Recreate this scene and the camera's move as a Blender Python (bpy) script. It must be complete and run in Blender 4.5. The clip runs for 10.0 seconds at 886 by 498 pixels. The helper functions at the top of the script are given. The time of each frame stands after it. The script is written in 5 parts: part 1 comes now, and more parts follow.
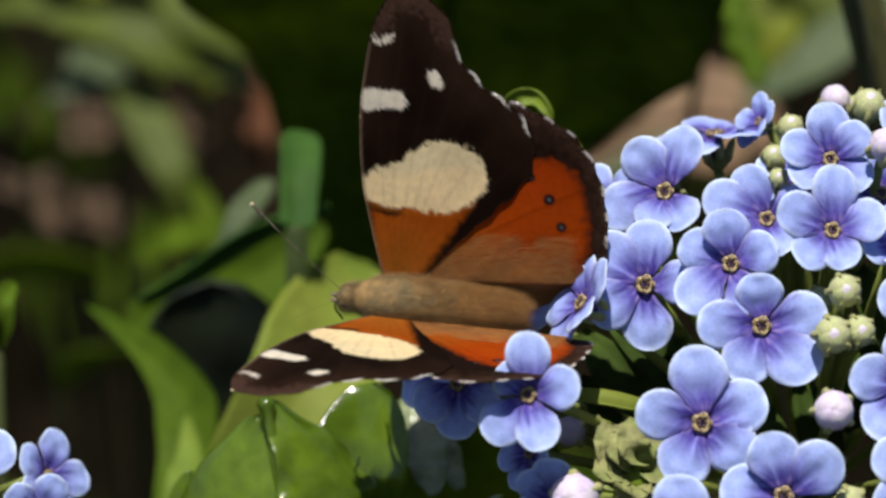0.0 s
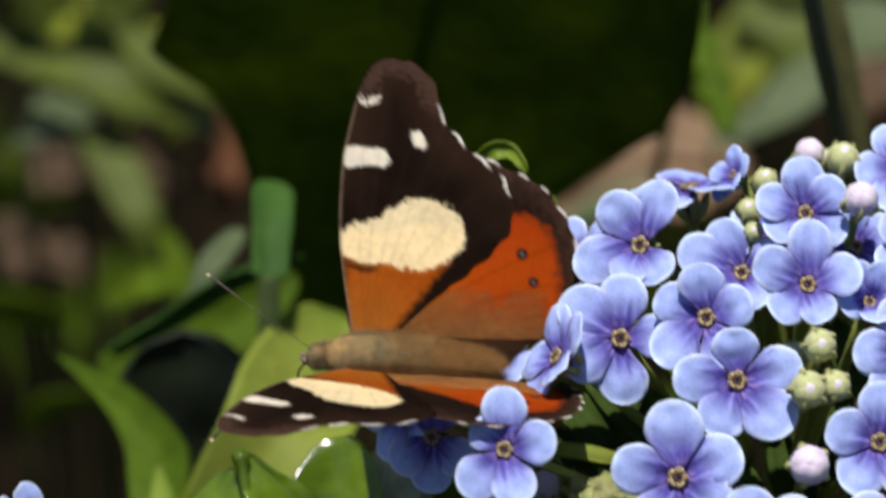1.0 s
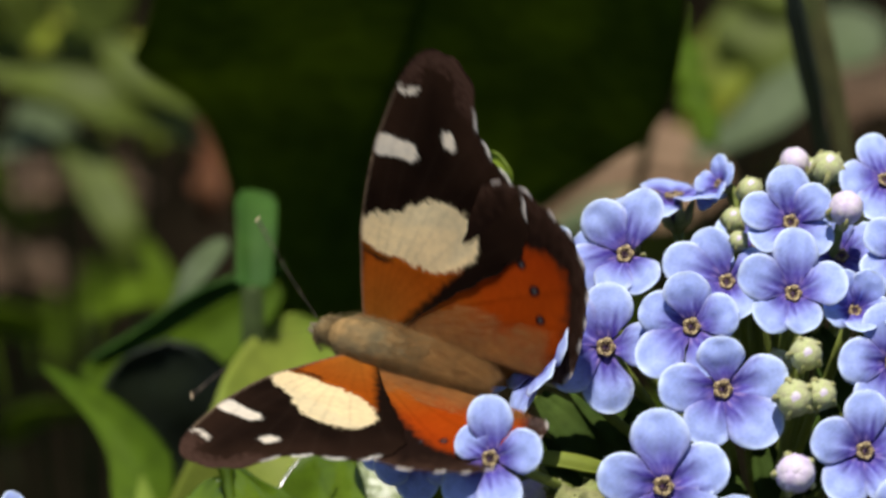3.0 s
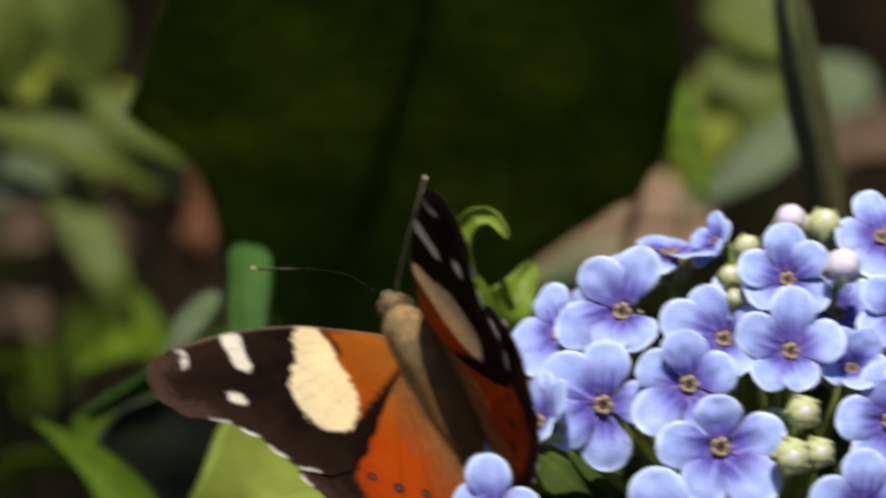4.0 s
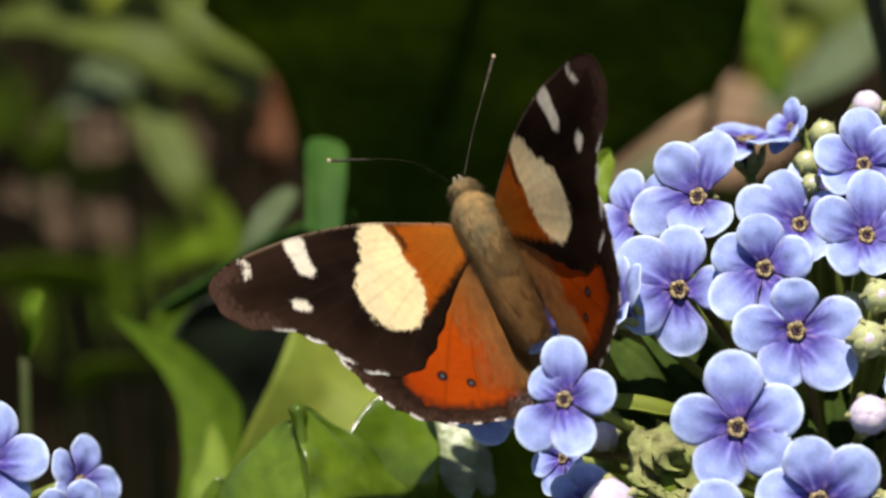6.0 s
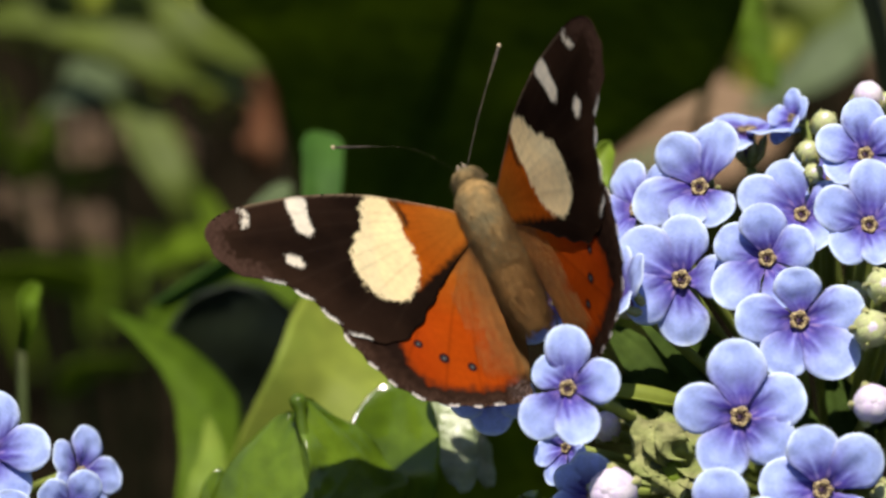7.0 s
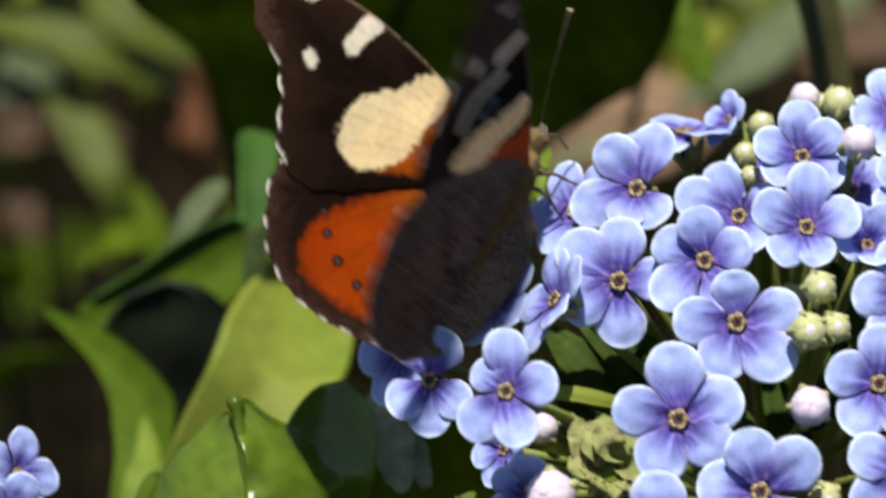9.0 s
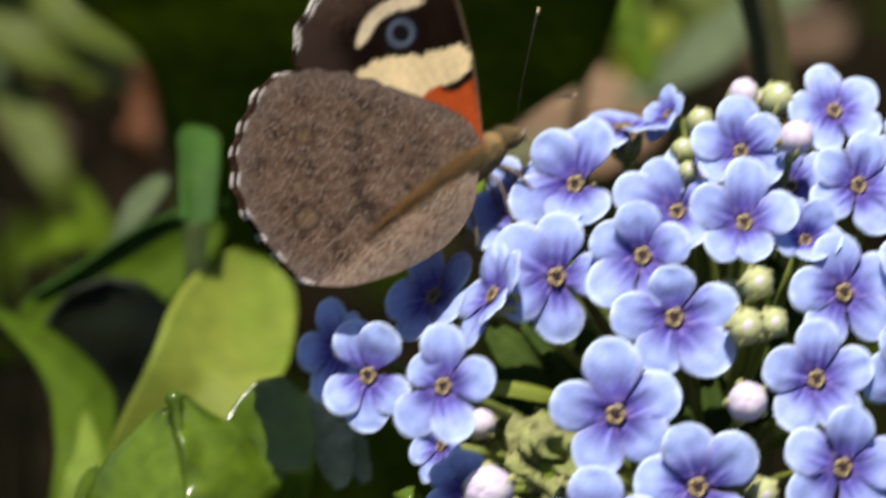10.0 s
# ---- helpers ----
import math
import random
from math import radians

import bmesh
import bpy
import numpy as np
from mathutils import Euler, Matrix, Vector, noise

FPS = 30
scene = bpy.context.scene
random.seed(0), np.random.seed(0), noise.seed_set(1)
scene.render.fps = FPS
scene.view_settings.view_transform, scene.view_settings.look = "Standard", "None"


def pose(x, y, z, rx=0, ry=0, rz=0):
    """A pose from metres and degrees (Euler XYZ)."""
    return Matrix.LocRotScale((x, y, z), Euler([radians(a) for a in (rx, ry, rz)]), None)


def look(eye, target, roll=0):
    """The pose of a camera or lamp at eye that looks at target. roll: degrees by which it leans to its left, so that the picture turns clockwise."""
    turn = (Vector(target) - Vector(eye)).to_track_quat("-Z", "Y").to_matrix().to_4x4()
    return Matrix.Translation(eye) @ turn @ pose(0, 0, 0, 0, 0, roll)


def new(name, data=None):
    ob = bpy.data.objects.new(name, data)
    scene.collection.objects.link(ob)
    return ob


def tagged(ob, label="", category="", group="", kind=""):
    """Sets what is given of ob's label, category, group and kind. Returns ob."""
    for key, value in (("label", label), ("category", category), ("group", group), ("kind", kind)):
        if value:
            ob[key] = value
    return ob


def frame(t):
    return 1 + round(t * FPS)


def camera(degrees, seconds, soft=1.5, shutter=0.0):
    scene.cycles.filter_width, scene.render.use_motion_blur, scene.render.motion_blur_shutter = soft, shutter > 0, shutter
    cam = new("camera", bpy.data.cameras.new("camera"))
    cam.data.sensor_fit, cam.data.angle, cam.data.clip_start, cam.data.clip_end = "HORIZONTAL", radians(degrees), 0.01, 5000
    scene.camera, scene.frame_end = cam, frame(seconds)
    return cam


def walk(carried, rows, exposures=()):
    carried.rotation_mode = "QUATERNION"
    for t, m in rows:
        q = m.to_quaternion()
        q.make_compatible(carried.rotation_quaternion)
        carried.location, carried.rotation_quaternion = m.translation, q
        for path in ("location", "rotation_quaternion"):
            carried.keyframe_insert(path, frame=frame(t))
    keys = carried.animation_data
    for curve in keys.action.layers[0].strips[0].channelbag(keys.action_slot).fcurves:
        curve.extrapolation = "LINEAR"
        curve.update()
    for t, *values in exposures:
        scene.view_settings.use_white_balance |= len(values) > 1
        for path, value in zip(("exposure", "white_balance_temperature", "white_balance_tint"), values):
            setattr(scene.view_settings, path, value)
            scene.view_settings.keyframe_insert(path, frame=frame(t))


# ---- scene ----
# Local frame of the flower head, in millimetres: u to the right, v up, w towards the lens.
MM = 0.001
TILT = radians(30.0)
VIEW = Matrix.Translation((0, 0, 0.32)) @ Matrix.Rotation(radians(90) - TILT, 4, "X")


def P(u, v, w):
    return VIEW @ Vector((u * MM, v * MM, w * MM))


# seconds, eye u, eye v, pan, tilt
PATH = [
    (0, 12.05, 4.33, 1.0825, -0.4354),
    (0.1, 11.79, 4.63, 1.0844, -0.4431),
    (0.2, 11.53, 4.92, 1.1689, -0.2598),
    (0.3, 11.27, 5.21, 1.1835, -0.2554),
    (0.4, 11.02, 5.5, 1.2106, -0.1297),
    (0.5, 10.76, 5.79, 1.1572, -0.175),
    (0.6, 10.5, 6.09, 0.9533, -0.1587),
    (0.7, 10.24, 6.38, 0.8086, -0.103),
    (0.8, 9.98, 6.67, 0.5941, -0.2387),
    (0.9, 9.72, 6.96, 0.4494, -0.2341),
    (1, 9.46, 7.26, 0.5092, -0.1575),
    (1.1, 9.46, 7.11, 0.54, 0.0105),
    (1.2, 9.46, 6.97, 0.5587, 0.1421),
    (1.3, 9.46, 6.83, 0.5583, 0.229),
    (1.4, 9.45, 6.68, 0.5263, 0.1882),
    (1.5, 9.45, 6.54, 0.5274, 0.1902),
    (1.6, 9.45, 6.39, 0.5071, 0.0491),
    (1.7, 9.45, 6.25, 0.5261, 0.0018),
    (1.8, 9.45, 6.11, 0.5705, -0.0327),
    (1.9, 9.45, 5.96, 0.5897, -0.2014),
    (2, 9.44, 5.82, 0.5953, -0.2551),
    (2.1, 9.44, 5.68, 0.4874, -0.2894),
    (2.2, 9.44, 5.53, 0.366, -0.1511),
    (2.3, 9.44, 5.39, 0.3337, -0.013),
    (2.4, 9.44, 5.25, 0.3269, 0.1186),
    (2.5, 9.44, 5.1, 0.379, 0.1026),
    (2.6, 9.15, 5.38, 0.3828, 0.1287),
    (2.7, 8.86, 5.65, 0.3715, 0.0092),
    (3.8, 5.71, 8.69, -0.4573, 0.2699),
    (3.9, 5.43, 8.97, -0.4178, 0.3081),
    (4, 5.14, 9.24, -0.1772, 0.3718),
    (4.1, 5.61, 8.63, 0.1259, 0.4613),
    (4.2, 6.08, 8.01, 0.4413, 0.5831),
    (4.3, 6.56, 7.4, 0.5785, 0.6351),
    (4.4, 7.03, 6.78, 0.6462, 0.4829),
    (4.5, 7.5, 6.17, 0.6417, 0.5801),
    (4.6, 7.67, 5.75, 0.7065, 0.858),
    (4.7, 7.83, 5.33, 0.6812, 0.8746),
    (4.8, 8, 4.91, 0.7836, 0.7442),
    (4.9, 8.17, 4.49, 0.6825, 0.531),
    (5, 8.33, 4.08, 0.4954, 0.2214),
    (5.1, 8.22, 4.06, 0.4286, 0.1414),
    (5.2, 8.11, 4.04, 0.6516, 0.1052),
    (5.3, 8, 4.02, 0.8807, 0.1008),
    (5.4, 7.89, 3.99, 1.0973, -0.0761),
    (5.5, 7.78, 3.97, 1.0316, -0.1982),
    (5.6, 7.33, 3.66, 1.0512, -0.3186),
    (5.7, 6.87, 3.35, 0.9602, -0.2949),
    (6.8, 1.85, -0.09, 0.3406, 0.1178),
    (6.9, 1.39, -0.41, 0.2377, 0.0774),
    (7, 0.94, -0.72, 0.2254, 0.0831),
    (7.2, 0.57, -0.41, 0.4737, 0.0586),
    (7.3, 0.39, -0.26, 0.4273, 0.0408),
    (7.5, 0.03, 0.05, 0.003, -0.0059),
    (7.7, -0.4, 0.52, -0.3196, -0.0105),
    (7.8, -0.62, 0.76, -0.5864, 0.0072),
    (8, -1.04, 1.23, -0.7053, -0.0934),
    (8.2, -3.04, 1.36, -1.0442, -0.26),
    (8.3, -4.04, 1.42, -1.2229, -0.3183),
    (8.5, -6.03, 1.55, -1.4368, -0.2814),
    (8.7, -3.94, 1.83, -1.0522, -0.1231),
    (9, -0.79, 2.26, -0.6761, -0.2314),
    (9.2, 0.36, 2.27, -0.8424, -0.5956),
    (9.3, 0.94, 2.27, -0.8073, -0.6154),
    (9.5, 2.1, 2.28, -0.6045, -0.822),
    (9.7, 1.97, 2.02, -0.6054, -0.7591),
    (9.8, 1.91, 1.89, -0.7659, -0.6735),
    (9.9, 1.85, 1.76, -0.908, -0.4482),
    (10, 1.78, 1.63, -1.0868, -0.2123),
]

cam = camera(10.0, 10.0, soft=2.7, shutter=0.7)
cam.data.dof.use_dof = True
cam.data.dof.focus_distance = 0.502
cam.data.dof.aperture_fstop = 23.0
walk(cam, [(t, VIEW @ Matrix.Translation((u * MM, v * MM, 0.5)) @ Matrix.Rotation(radians(pan), 4, "Y") @ Matrix.Rotation(radians(tilt), 4, "X"))
           for t, u, v, pan, tilt in PATH], exposures=[(0, 0.29, 6700, 10), (2.7, 0.29, 6700, 10), (4.5, 0.42, 6900, 10), (5.5, 0.50, 7050, 10), (10, 0.52, 6900, 10)])

# ---- light: high summer sun and blue sky ----
SUN_WAY = (VIEW.to_3x3() @ Vector((-0.07, 0.79, 0.61))).normalized()
world = bpy.data.worlds.new("sky")
scene.world = world
world.use_nodes = True
sky = world.node_tree.nodes.new("ShaderNodeTexSky")
sky.sky_type = "NISHITA"
sky.sun_disc = False
sky.sun_elevation = math.asin(SUN_WAY.z)
sky.sun_rotation = math.atan2(SUN_WAY.x, SUN_WAY.y)
world.node_tree.links.new(sky.outputs[0], world.node_tree.nodes["Background"].inputs[0])
world.node_tree.nodes["Background"].inputs[1].default_value = 0.065
sun = new("sun", bpy.data.lights.new("sun", "SUN"))
sun.data.energy = 4.75
sun.data.angle = radians(0.5)
sun.data.color = (1.0, 0.96, 0.89)
sun.matrix_world = look(P(0, 0, 0) + SUN_WAY * 2, P(0, 0, 0))

# ---- materials ----
def material(name, colour, rough=0.6, spread=0.15, scale=400.0, coarse=60.0, bump=0.1, bump_scale=900.0,
             translucent=0.0, spec=0.5, attribute=False, second=None, tint=None):
    """Principled paint with noise at two scales; attribute: the colour comes from the mesh's own 'Col' layer."""
    m = bpy.data.materials.new(name)
    m.use_nodes = True
    nt = m.node_tree
    bsdf = nt.nodes["Principled BSDF"]
    out = nt.nodes["Material Output"]
    co = nt.nodes.new("ShaderNodeTexCoord")
    fine = nt.nodes.new("ShaderNodeTexNoise")
    fine.inputs["Scale"].default_value = scale
    fine.inputs["Detail"].default_value = 6
    big = nt.nodes.new("ShaderNodeTexNoise")
    big.inputs["Scale"].default_value = coarse
    big.inputs["Detail"].default_value = 3
    nt.links.new(co.outputs["Object"], fine.inputs["Vector"])
    nt.links.new(co.outputs["Object"], big.inputs["Vector"])
    if attribute:
        base = nt.nodes.new("ShaderNodeAttribute")
        base.attribute_name = "Col"
        base_out = base.outputs["Color"]
    else:
        mix0 = nt.nodes.new("ShaderNodeMix")
        mix0.data_type = "RGBA"
        mix0.inputs[6].default_value = (*colour, 1)
        mix0.inputs[7].default_value = (*(second or colour), 1)
        ramp = nt.nodes.new("ShaderNodeMapRange")
        ramp.inputs[1].default_value, ramp.inputs[2].default_value = 0.4, 0.62
        nt.links.new(big.outputs[0], ramp.inputs[0])
        nt.links.new(ramp.outputs[0], mix0.inputs[0])
        base_out = mix0.outputs[2]
    vary = nt.nodes.new("ShaderNodeMapRange")
    vary.inputs[1].default_value, vary.inputs[2].default_value = 0.25, 0.75
    vary.inputs[3].default_value, vary.inputs[4].default_value = 1 - spread, 1 + spread
    nt.links.new(fine.outputs[0], vary.inputs[0])
    vary2 = nt.nodes.new("ShaderNodeMapRange")
    vary2.inputs[1].default_value, vary2.inputs[2].default_value = 0.3, 0.7
    vary2.inputs[3].default_value, vary2.inputs[4].default_value = 1 - spread * 0.7, 1 + spread * 0.7
    nt.links.new(big.outputs[0], vary2.inputs[0])
    both = nt.nodes.new("ShaderNodeMath")
    both.operation = "MULTIPLY"
    nt.links.new(vary.outputs[0], both.inputs[0])
    nt.links.new(vary2.outputs[0], both.inputs[1])
    tone = nt.nodes.new("ShaderNodeVectorMath")
    tone.operation = "SCALE"
    nt.links.new(base_out, tone.inputs[0])
    nt.links.new(both.outputs[0], tone.inputs["Scale"])
    nt.links.new(tone.outputs[0], bsdf.inputs["Base Color"])
    bsdf.inputs["Roughness"].default_value = rough
    bsdf.inputs["Specular IOR Level"].default_value = spec
    if bump:
        bn = nt.nodes.new("ShaderNodeTexNoise")
        bn.inputs["Scale"].default_value = bump_scale
        bn.inputs["Detail"].default_value = 4
        nt.links.new(co.outputs["Object"], bn.inputs["Vector"])
        b = nt.nodes.new("ShaderNodeBump")
        b.inputs["Strength"].default_value = bump
        b.inputs["Distance"].default_value = 0.0004
        nt.links.new(bn.outputs[0], b.inputs["Height"])
        nt.links.new(b.outputs[0], bsdf.inputs["Normal"])
    if translucent:
        tr = nt.nodes.new("ShaderNodeBsdfTranslucent")
        mix = nt.nodes.new("ShaderNodeMixShader")
        mix.inputs[0].default_value = translucent
        if tint:
            mul = nt.nodes.new("ShaderNodeVectorMath")
            mul.operation = "MULTIPLY"
            mul.inputs[1].default_value = tint
            nt.links.new(tone.outputs[0], mul.inputs[0])
            nt.links.new(mul.outputs[0], tr.inputs["Color"])
        else:
            nt.links.new(tone.outputs[0], tr.inputs["Color"])
        nt.links.new(bsdf.outputs[0], mix.inputs[1])
        nt.links.new(tr.outputs[0], mix.inputs[2])
        nt.links.new(mix.outputs[0], out.inputs["Surface"])
    return m


M_WING = material("wing_scales", (0, 0, 0), 0.75, 0.09, 1400, 260, 0.15, 4000, 0.38, 0.03, attribute=True, tint=(1.22, 1.18, 1.1))
M_BODY = material("brown_fur", (0.215, 0.130, 0.054), 0.9, 0.2, 1500, 350, 0.25, 2600, 0, 0.05, second=(0.25, 0.145, 0.055))
M_HAIR = material("olive_brown_hair", (0.41, 0.220, 0.072), 0.85, 0.2, 900, 300, 0, second=(0.30, 0.150, 0.045))
M_EYE = material("dark_compound_eye", (0.03, 0.018, 0.012), 0.25, 0.2, 4000, 600, 0.2, 6000)
M_CHITIN = material("pale_grey_brown_leg", (0.12, 0.085, 0.055), 0.5, 0.3, 2500, 500, 0.2)
M_ANTENNA = material("dark_banded_antenna", (0.03, 0.021, 0.015), 0.8, 0.5, 3000, 900, 0.1, second=(0.06, 0.045, 0.03))
M_CLUB = material("pale_antenna_tip", (0.55, 0.42, 0.28), 0.5, 0.2, 3000)
M_PETAL = material("blue_petal", (0, 0, 0), 0.70, 0.13, 16, 4.5, 0.10, 11, 0.25, 0.15, attribute=True)
M_THROAT = material("yellow_throat_scale", (0.13, 0.075, 0.045), 0.6, 0.5, 60, 22, 0.3, 50, second=(0.42, 0.34, 0.17))
M_THROAT_DARK = material("purple_throat", (0.11, 0.05, 0.16), 0.6, 0.3, 40, 12, 0.2, 50)
M_ANTHER = material("dark_anther", (0.10, 0.062, 0.035), 0.6, 0.4, 60, 20, 0.1, 60)
M_SEPAL = material("hairy_green_sepal", (0.36, 0.40, 0.15), 0.75, 0.35, 30, 7, 0.3, 30, 0.15, 0.2, second=(0.42, 0.38, 0.20))
M_BUD = material("white_pink_bud", (0.78, 0.71, 0.80), 0.6, 0.14, 6, 1.8, 0.12, 8, 0.2, 0.3, second=(0.64, 0.54, 0.74))
M_BUD_GREEN = material("pale_green_bud", (0.52, 0.52, 0.30), 0.7, 0.3, 9, 3, 0.3, 12, 0.15, 0.2, second=(0.42, 0.46, 0.22))
M_STALK = material("yellow_green_stalk", (0.26, 0.30, 0.06), 0.5, 0.2, 900, 150, 0.3, 1500, 0.1, 0.4, second=(0.17, 0.22, 0.05))
M_LEAF = material("glossy_green_leaf", (0.072, 0.125, 0.009), 0.17, 0.25, 500, 90, 0.9, 180, 0.20, 0.6, second=(0.11, 0.175, 0.014), tint=(1.5, 1.5, 0.6))
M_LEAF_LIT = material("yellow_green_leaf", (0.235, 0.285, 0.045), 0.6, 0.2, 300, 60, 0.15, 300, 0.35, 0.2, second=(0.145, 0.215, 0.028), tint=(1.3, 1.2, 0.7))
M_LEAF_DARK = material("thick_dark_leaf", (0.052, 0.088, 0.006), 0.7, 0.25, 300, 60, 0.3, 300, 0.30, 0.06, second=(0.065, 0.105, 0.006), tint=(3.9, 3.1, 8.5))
M_LEAF_MID = material("mid_green_leaf", (0.028, 0.078, 0.014), 0.65, 0.25, 300, 60, 0.2, 300, 0.18, 0.12, second=(0.045, 0.105, 0.018))
M_LEAF_FRESH = material("fresh_green_leaf", (0.046, 0.088, 0.005), 0.65, 0.25, 300, 60, 0.2, 300, 0.25, 0.1, second=(0.060, 0.104, 0.006))
M_LEAF_GREY = material("grey_green_leaf", (0.10, 0.13, 0.07), 0.7, 0.25, 300, 60, 0.2, 300, 0.15, 0.15, second=(0.07, 0.095, 0.045))
M_LEAF_BG = material("soft_green_leaf", (0.078, 0.104, 0.011), 0.6, 0.3, 200, 40, 0.2, 300, 0.2, 0.25, second=(0.055, 0.075, 0.010))
M_STEM = material("dim_green_leaf_stalk", (0.032, 0.05, 0.012), 0.7, 0.3, 300, 60, 0.2, 300, 0.0, 0.2, second=(0.045, 0.045, 0.015))
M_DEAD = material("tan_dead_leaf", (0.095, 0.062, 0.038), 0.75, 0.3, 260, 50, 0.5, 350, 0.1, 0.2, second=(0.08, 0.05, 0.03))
M_RUST = material("rust_dead_leaf", (0.125, 0.042, 0.012), 0.7, 0.3, 260, 50, 0.5, 350, 0.15, 0.3, second=(0.10, 0.04, 0.016))
# soil taken almost to black, so the deep shade sits in its colour
M_SOIL = material("shade_darkened_soil", (0.0045, 0.0036, 0.0022), 0.95, 0.5, 180, 25, 0.9, 200, 0, 0.0, second=(0.009, 0.0066, 0.004))
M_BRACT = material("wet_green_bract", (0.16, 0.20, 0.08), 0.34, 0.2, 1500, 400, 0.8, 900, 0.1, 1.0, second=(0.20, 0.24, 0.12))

M_SHOOT = material("young_green_leaf", (0.16, 0.23, 0.02), 0.5, 0.2, 500, 120, 0.25, 400, 0.25, 0.25, second=(0.11, 0.19, 0.015), tint=(1.4, 1.4, 0.6))
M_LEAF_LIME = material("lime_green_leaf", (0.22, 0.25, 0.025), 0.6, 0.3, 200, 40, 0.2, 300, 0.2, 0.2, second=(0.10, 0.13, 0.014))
M_THORAX = material("olive_brown_fur", (0.130, 0.105, 0.058), 0.9, 0.2, 1500, 350, 0.25, 2600, 0, 0.05, second=(0.22, 0.14, 0.06))
M_PALP = material("grey_brown_fur", (0.15, 0.12, 0.09), 0.9, 0.3, 1500, 350, 0.25, 2600, 0, 0.05, second=(0.23, 0.185, 0.14))
M_HAIR_OLIVE = material("olive_grey_hair", (0.29, 0.20, 0.088), 0.85, 0.3, 900, 300, 0, second=(0.19, 0.135, 0.062))
M_HAIR_WING = material("brown_wing_hair", (0.40, 0.170, 0.045), 0.85, 0.2, 900, 300, 0, second=(0.44, 0.18, 0.042))
# near-black leaf colour with deep shade painted in
M_LEAF_SHADE_TINT = material("shade_tinted_leaf", (0.010, 0.016, 0.014), 0.55, 0.3, 300, 60, 0.3, 300, 0, 0.25, second=(0.014, 0.020, 0.010))
# same tan as M_DEAD, lightened so that sunlight is part of the colour
M_DEAD_SUN_TINT = material("sun_tinted_dead_leaf", (0.23, 0.15, 0.092), 0.75, 0.25, 260, 50, 0.4, 350, 0.1, 0.2, second=(0.16, 0.10, 0.06))
M_SEED = material("wrinkled_green_seed_head", (0.27, 0.27, 0.12), 0.8, 0.35, 900, 250, 1.0, 1100, 0.1, 0.2, second=(0.19, 0.22, 0.075))
# bract green lowered so that the shade under the flowers is in the colour
M_BRACT_SHADE_TINT = material("shade_tinted_bract", (0.030, 0.052, 0.010), 0.75, 0.3, 500, 120, 0.3, 500, 0.1, 0.05, second=(0.042, 0.066, 0.013))

# ---- mesh helpers ----
def mesh_of(name, verts, faces, mat, cols=None, smooth=True):
    me = bpy.data.meshes.new(name)
    me.from_pydata([tuple(v) for v in verts], [], faces)
    me.materials.append(mat)
    if smooth:
        me.polygons.foreach_set("use_smooth", [True] * len(me.polygons))
    if cols is not None:
        layer = me.color_attributes.new("Col", "FLOAT_COLOR", "POINT")
        rgba = np.ones((len(verts), 4), dtype=np.float32)
        rgba[:, :3] = cols
        layer.data.foreach_set("color", rgba.ravel())
    me.update()
    return me


def part(name, me, parent, label=""):
    ob = new(name, me)
    ob.parent = parent
    return tagged(ob, label) if label else ob


def thing(name, place, label, category, group="", kind=""):
    ob = new(name)
    ob.location = place
    ob.empty_display_size = 0.005
    return tagged(ob, label, category, group, kind)


def join(*pieces):
    """Several (verts, faces) into one."""
    verts, faces = [], []
    for v, f in pieces:
        n = len(verts)
        verts += list(v)
        faces += [tuple(i + n for i in q) for q in f]
    return verts, faces


def tube(points, radii, sides=8):
    """A capped tube along points."""
    verts, faces = [], []
    pts = [Vector(p) for p in points]
    side = None
    for i, p in enumerate(pts):
        t = (pts[min(i + 1, len(pts) - 1)] - pts[max(i - 1, 0)]).normalized()
        if side is None:
            side = t.orthogonal().normalized()
        side = (side - t * side.dot(t)).normalized()
        up = t.cross(side)
        r = radii[i] if hasattr(radii, "__len__") else radii
        for k in range(sides):
            a = 2 * math.pi * k / sides
            verts.append(p + (side * math.cos(a) + up * math.sin(a)) * r)
    for i in range(len(pts) - 1):
        for k in range(sides):
            a, b = i * sides + k, i * sides + (k + 1) % sides
            faces.append((a, b, b + sides, a + sides))
    faces.append(tuple(reversed(range(sides))))
    faces.append(tuple(range((len(pts) - 1) * sides, len(pts) * sides)))
    return verts, faces


def ellipsoid(centre, radii, rings=8, sides=12, lumps=0.0):
    verts, faces = [], []
    c = Vector(centre)
    for i in range(rings + 1):
        th = math.pi * i / rings
        for k in range(sides):
            a = 2 * math.pi * k / sides
            d = Vector((math.sin(th) * math.cos(a), math.sin(th) * math.sin(a), math.cos(th)))
            s = 1 + lumps * noise.noise(d * 2.3 + c * 900)
            verts.append(c + Vector((d.x * radii[0], d.y * radii[1], d.z * radii[2])) * s)
    for i in range(rings):
        for k in range(sides):
            a, b = i * sides + k, i * sides + (k + 1) % sides
            faces.append((a, a + sides, b + sides, b))
    return verts, faces


def spline(ctrl, n):
    """n + 1 points of a Catmull-Rom curve through ctrl."""
    c = [Vector(p) for p in ctrl]
    c = [c[0] * 2 - c[1]] + c + [c[-1] * 2 - c[-2]]
    out = []
    for i in range(n + 1):
        s = i / n * (len(c) - 3)
        j = min(int(s), len(c) - 4)
        t = s - j
        a, b, d, e = c[j:j + 4]
        out.append(0.5 * (2 * b + (d - a) * t + (2 * a - 5 * b + 4 * d - e) * t * t + (3 * b - a - 3 * d + e) * t ** 3))
    return out


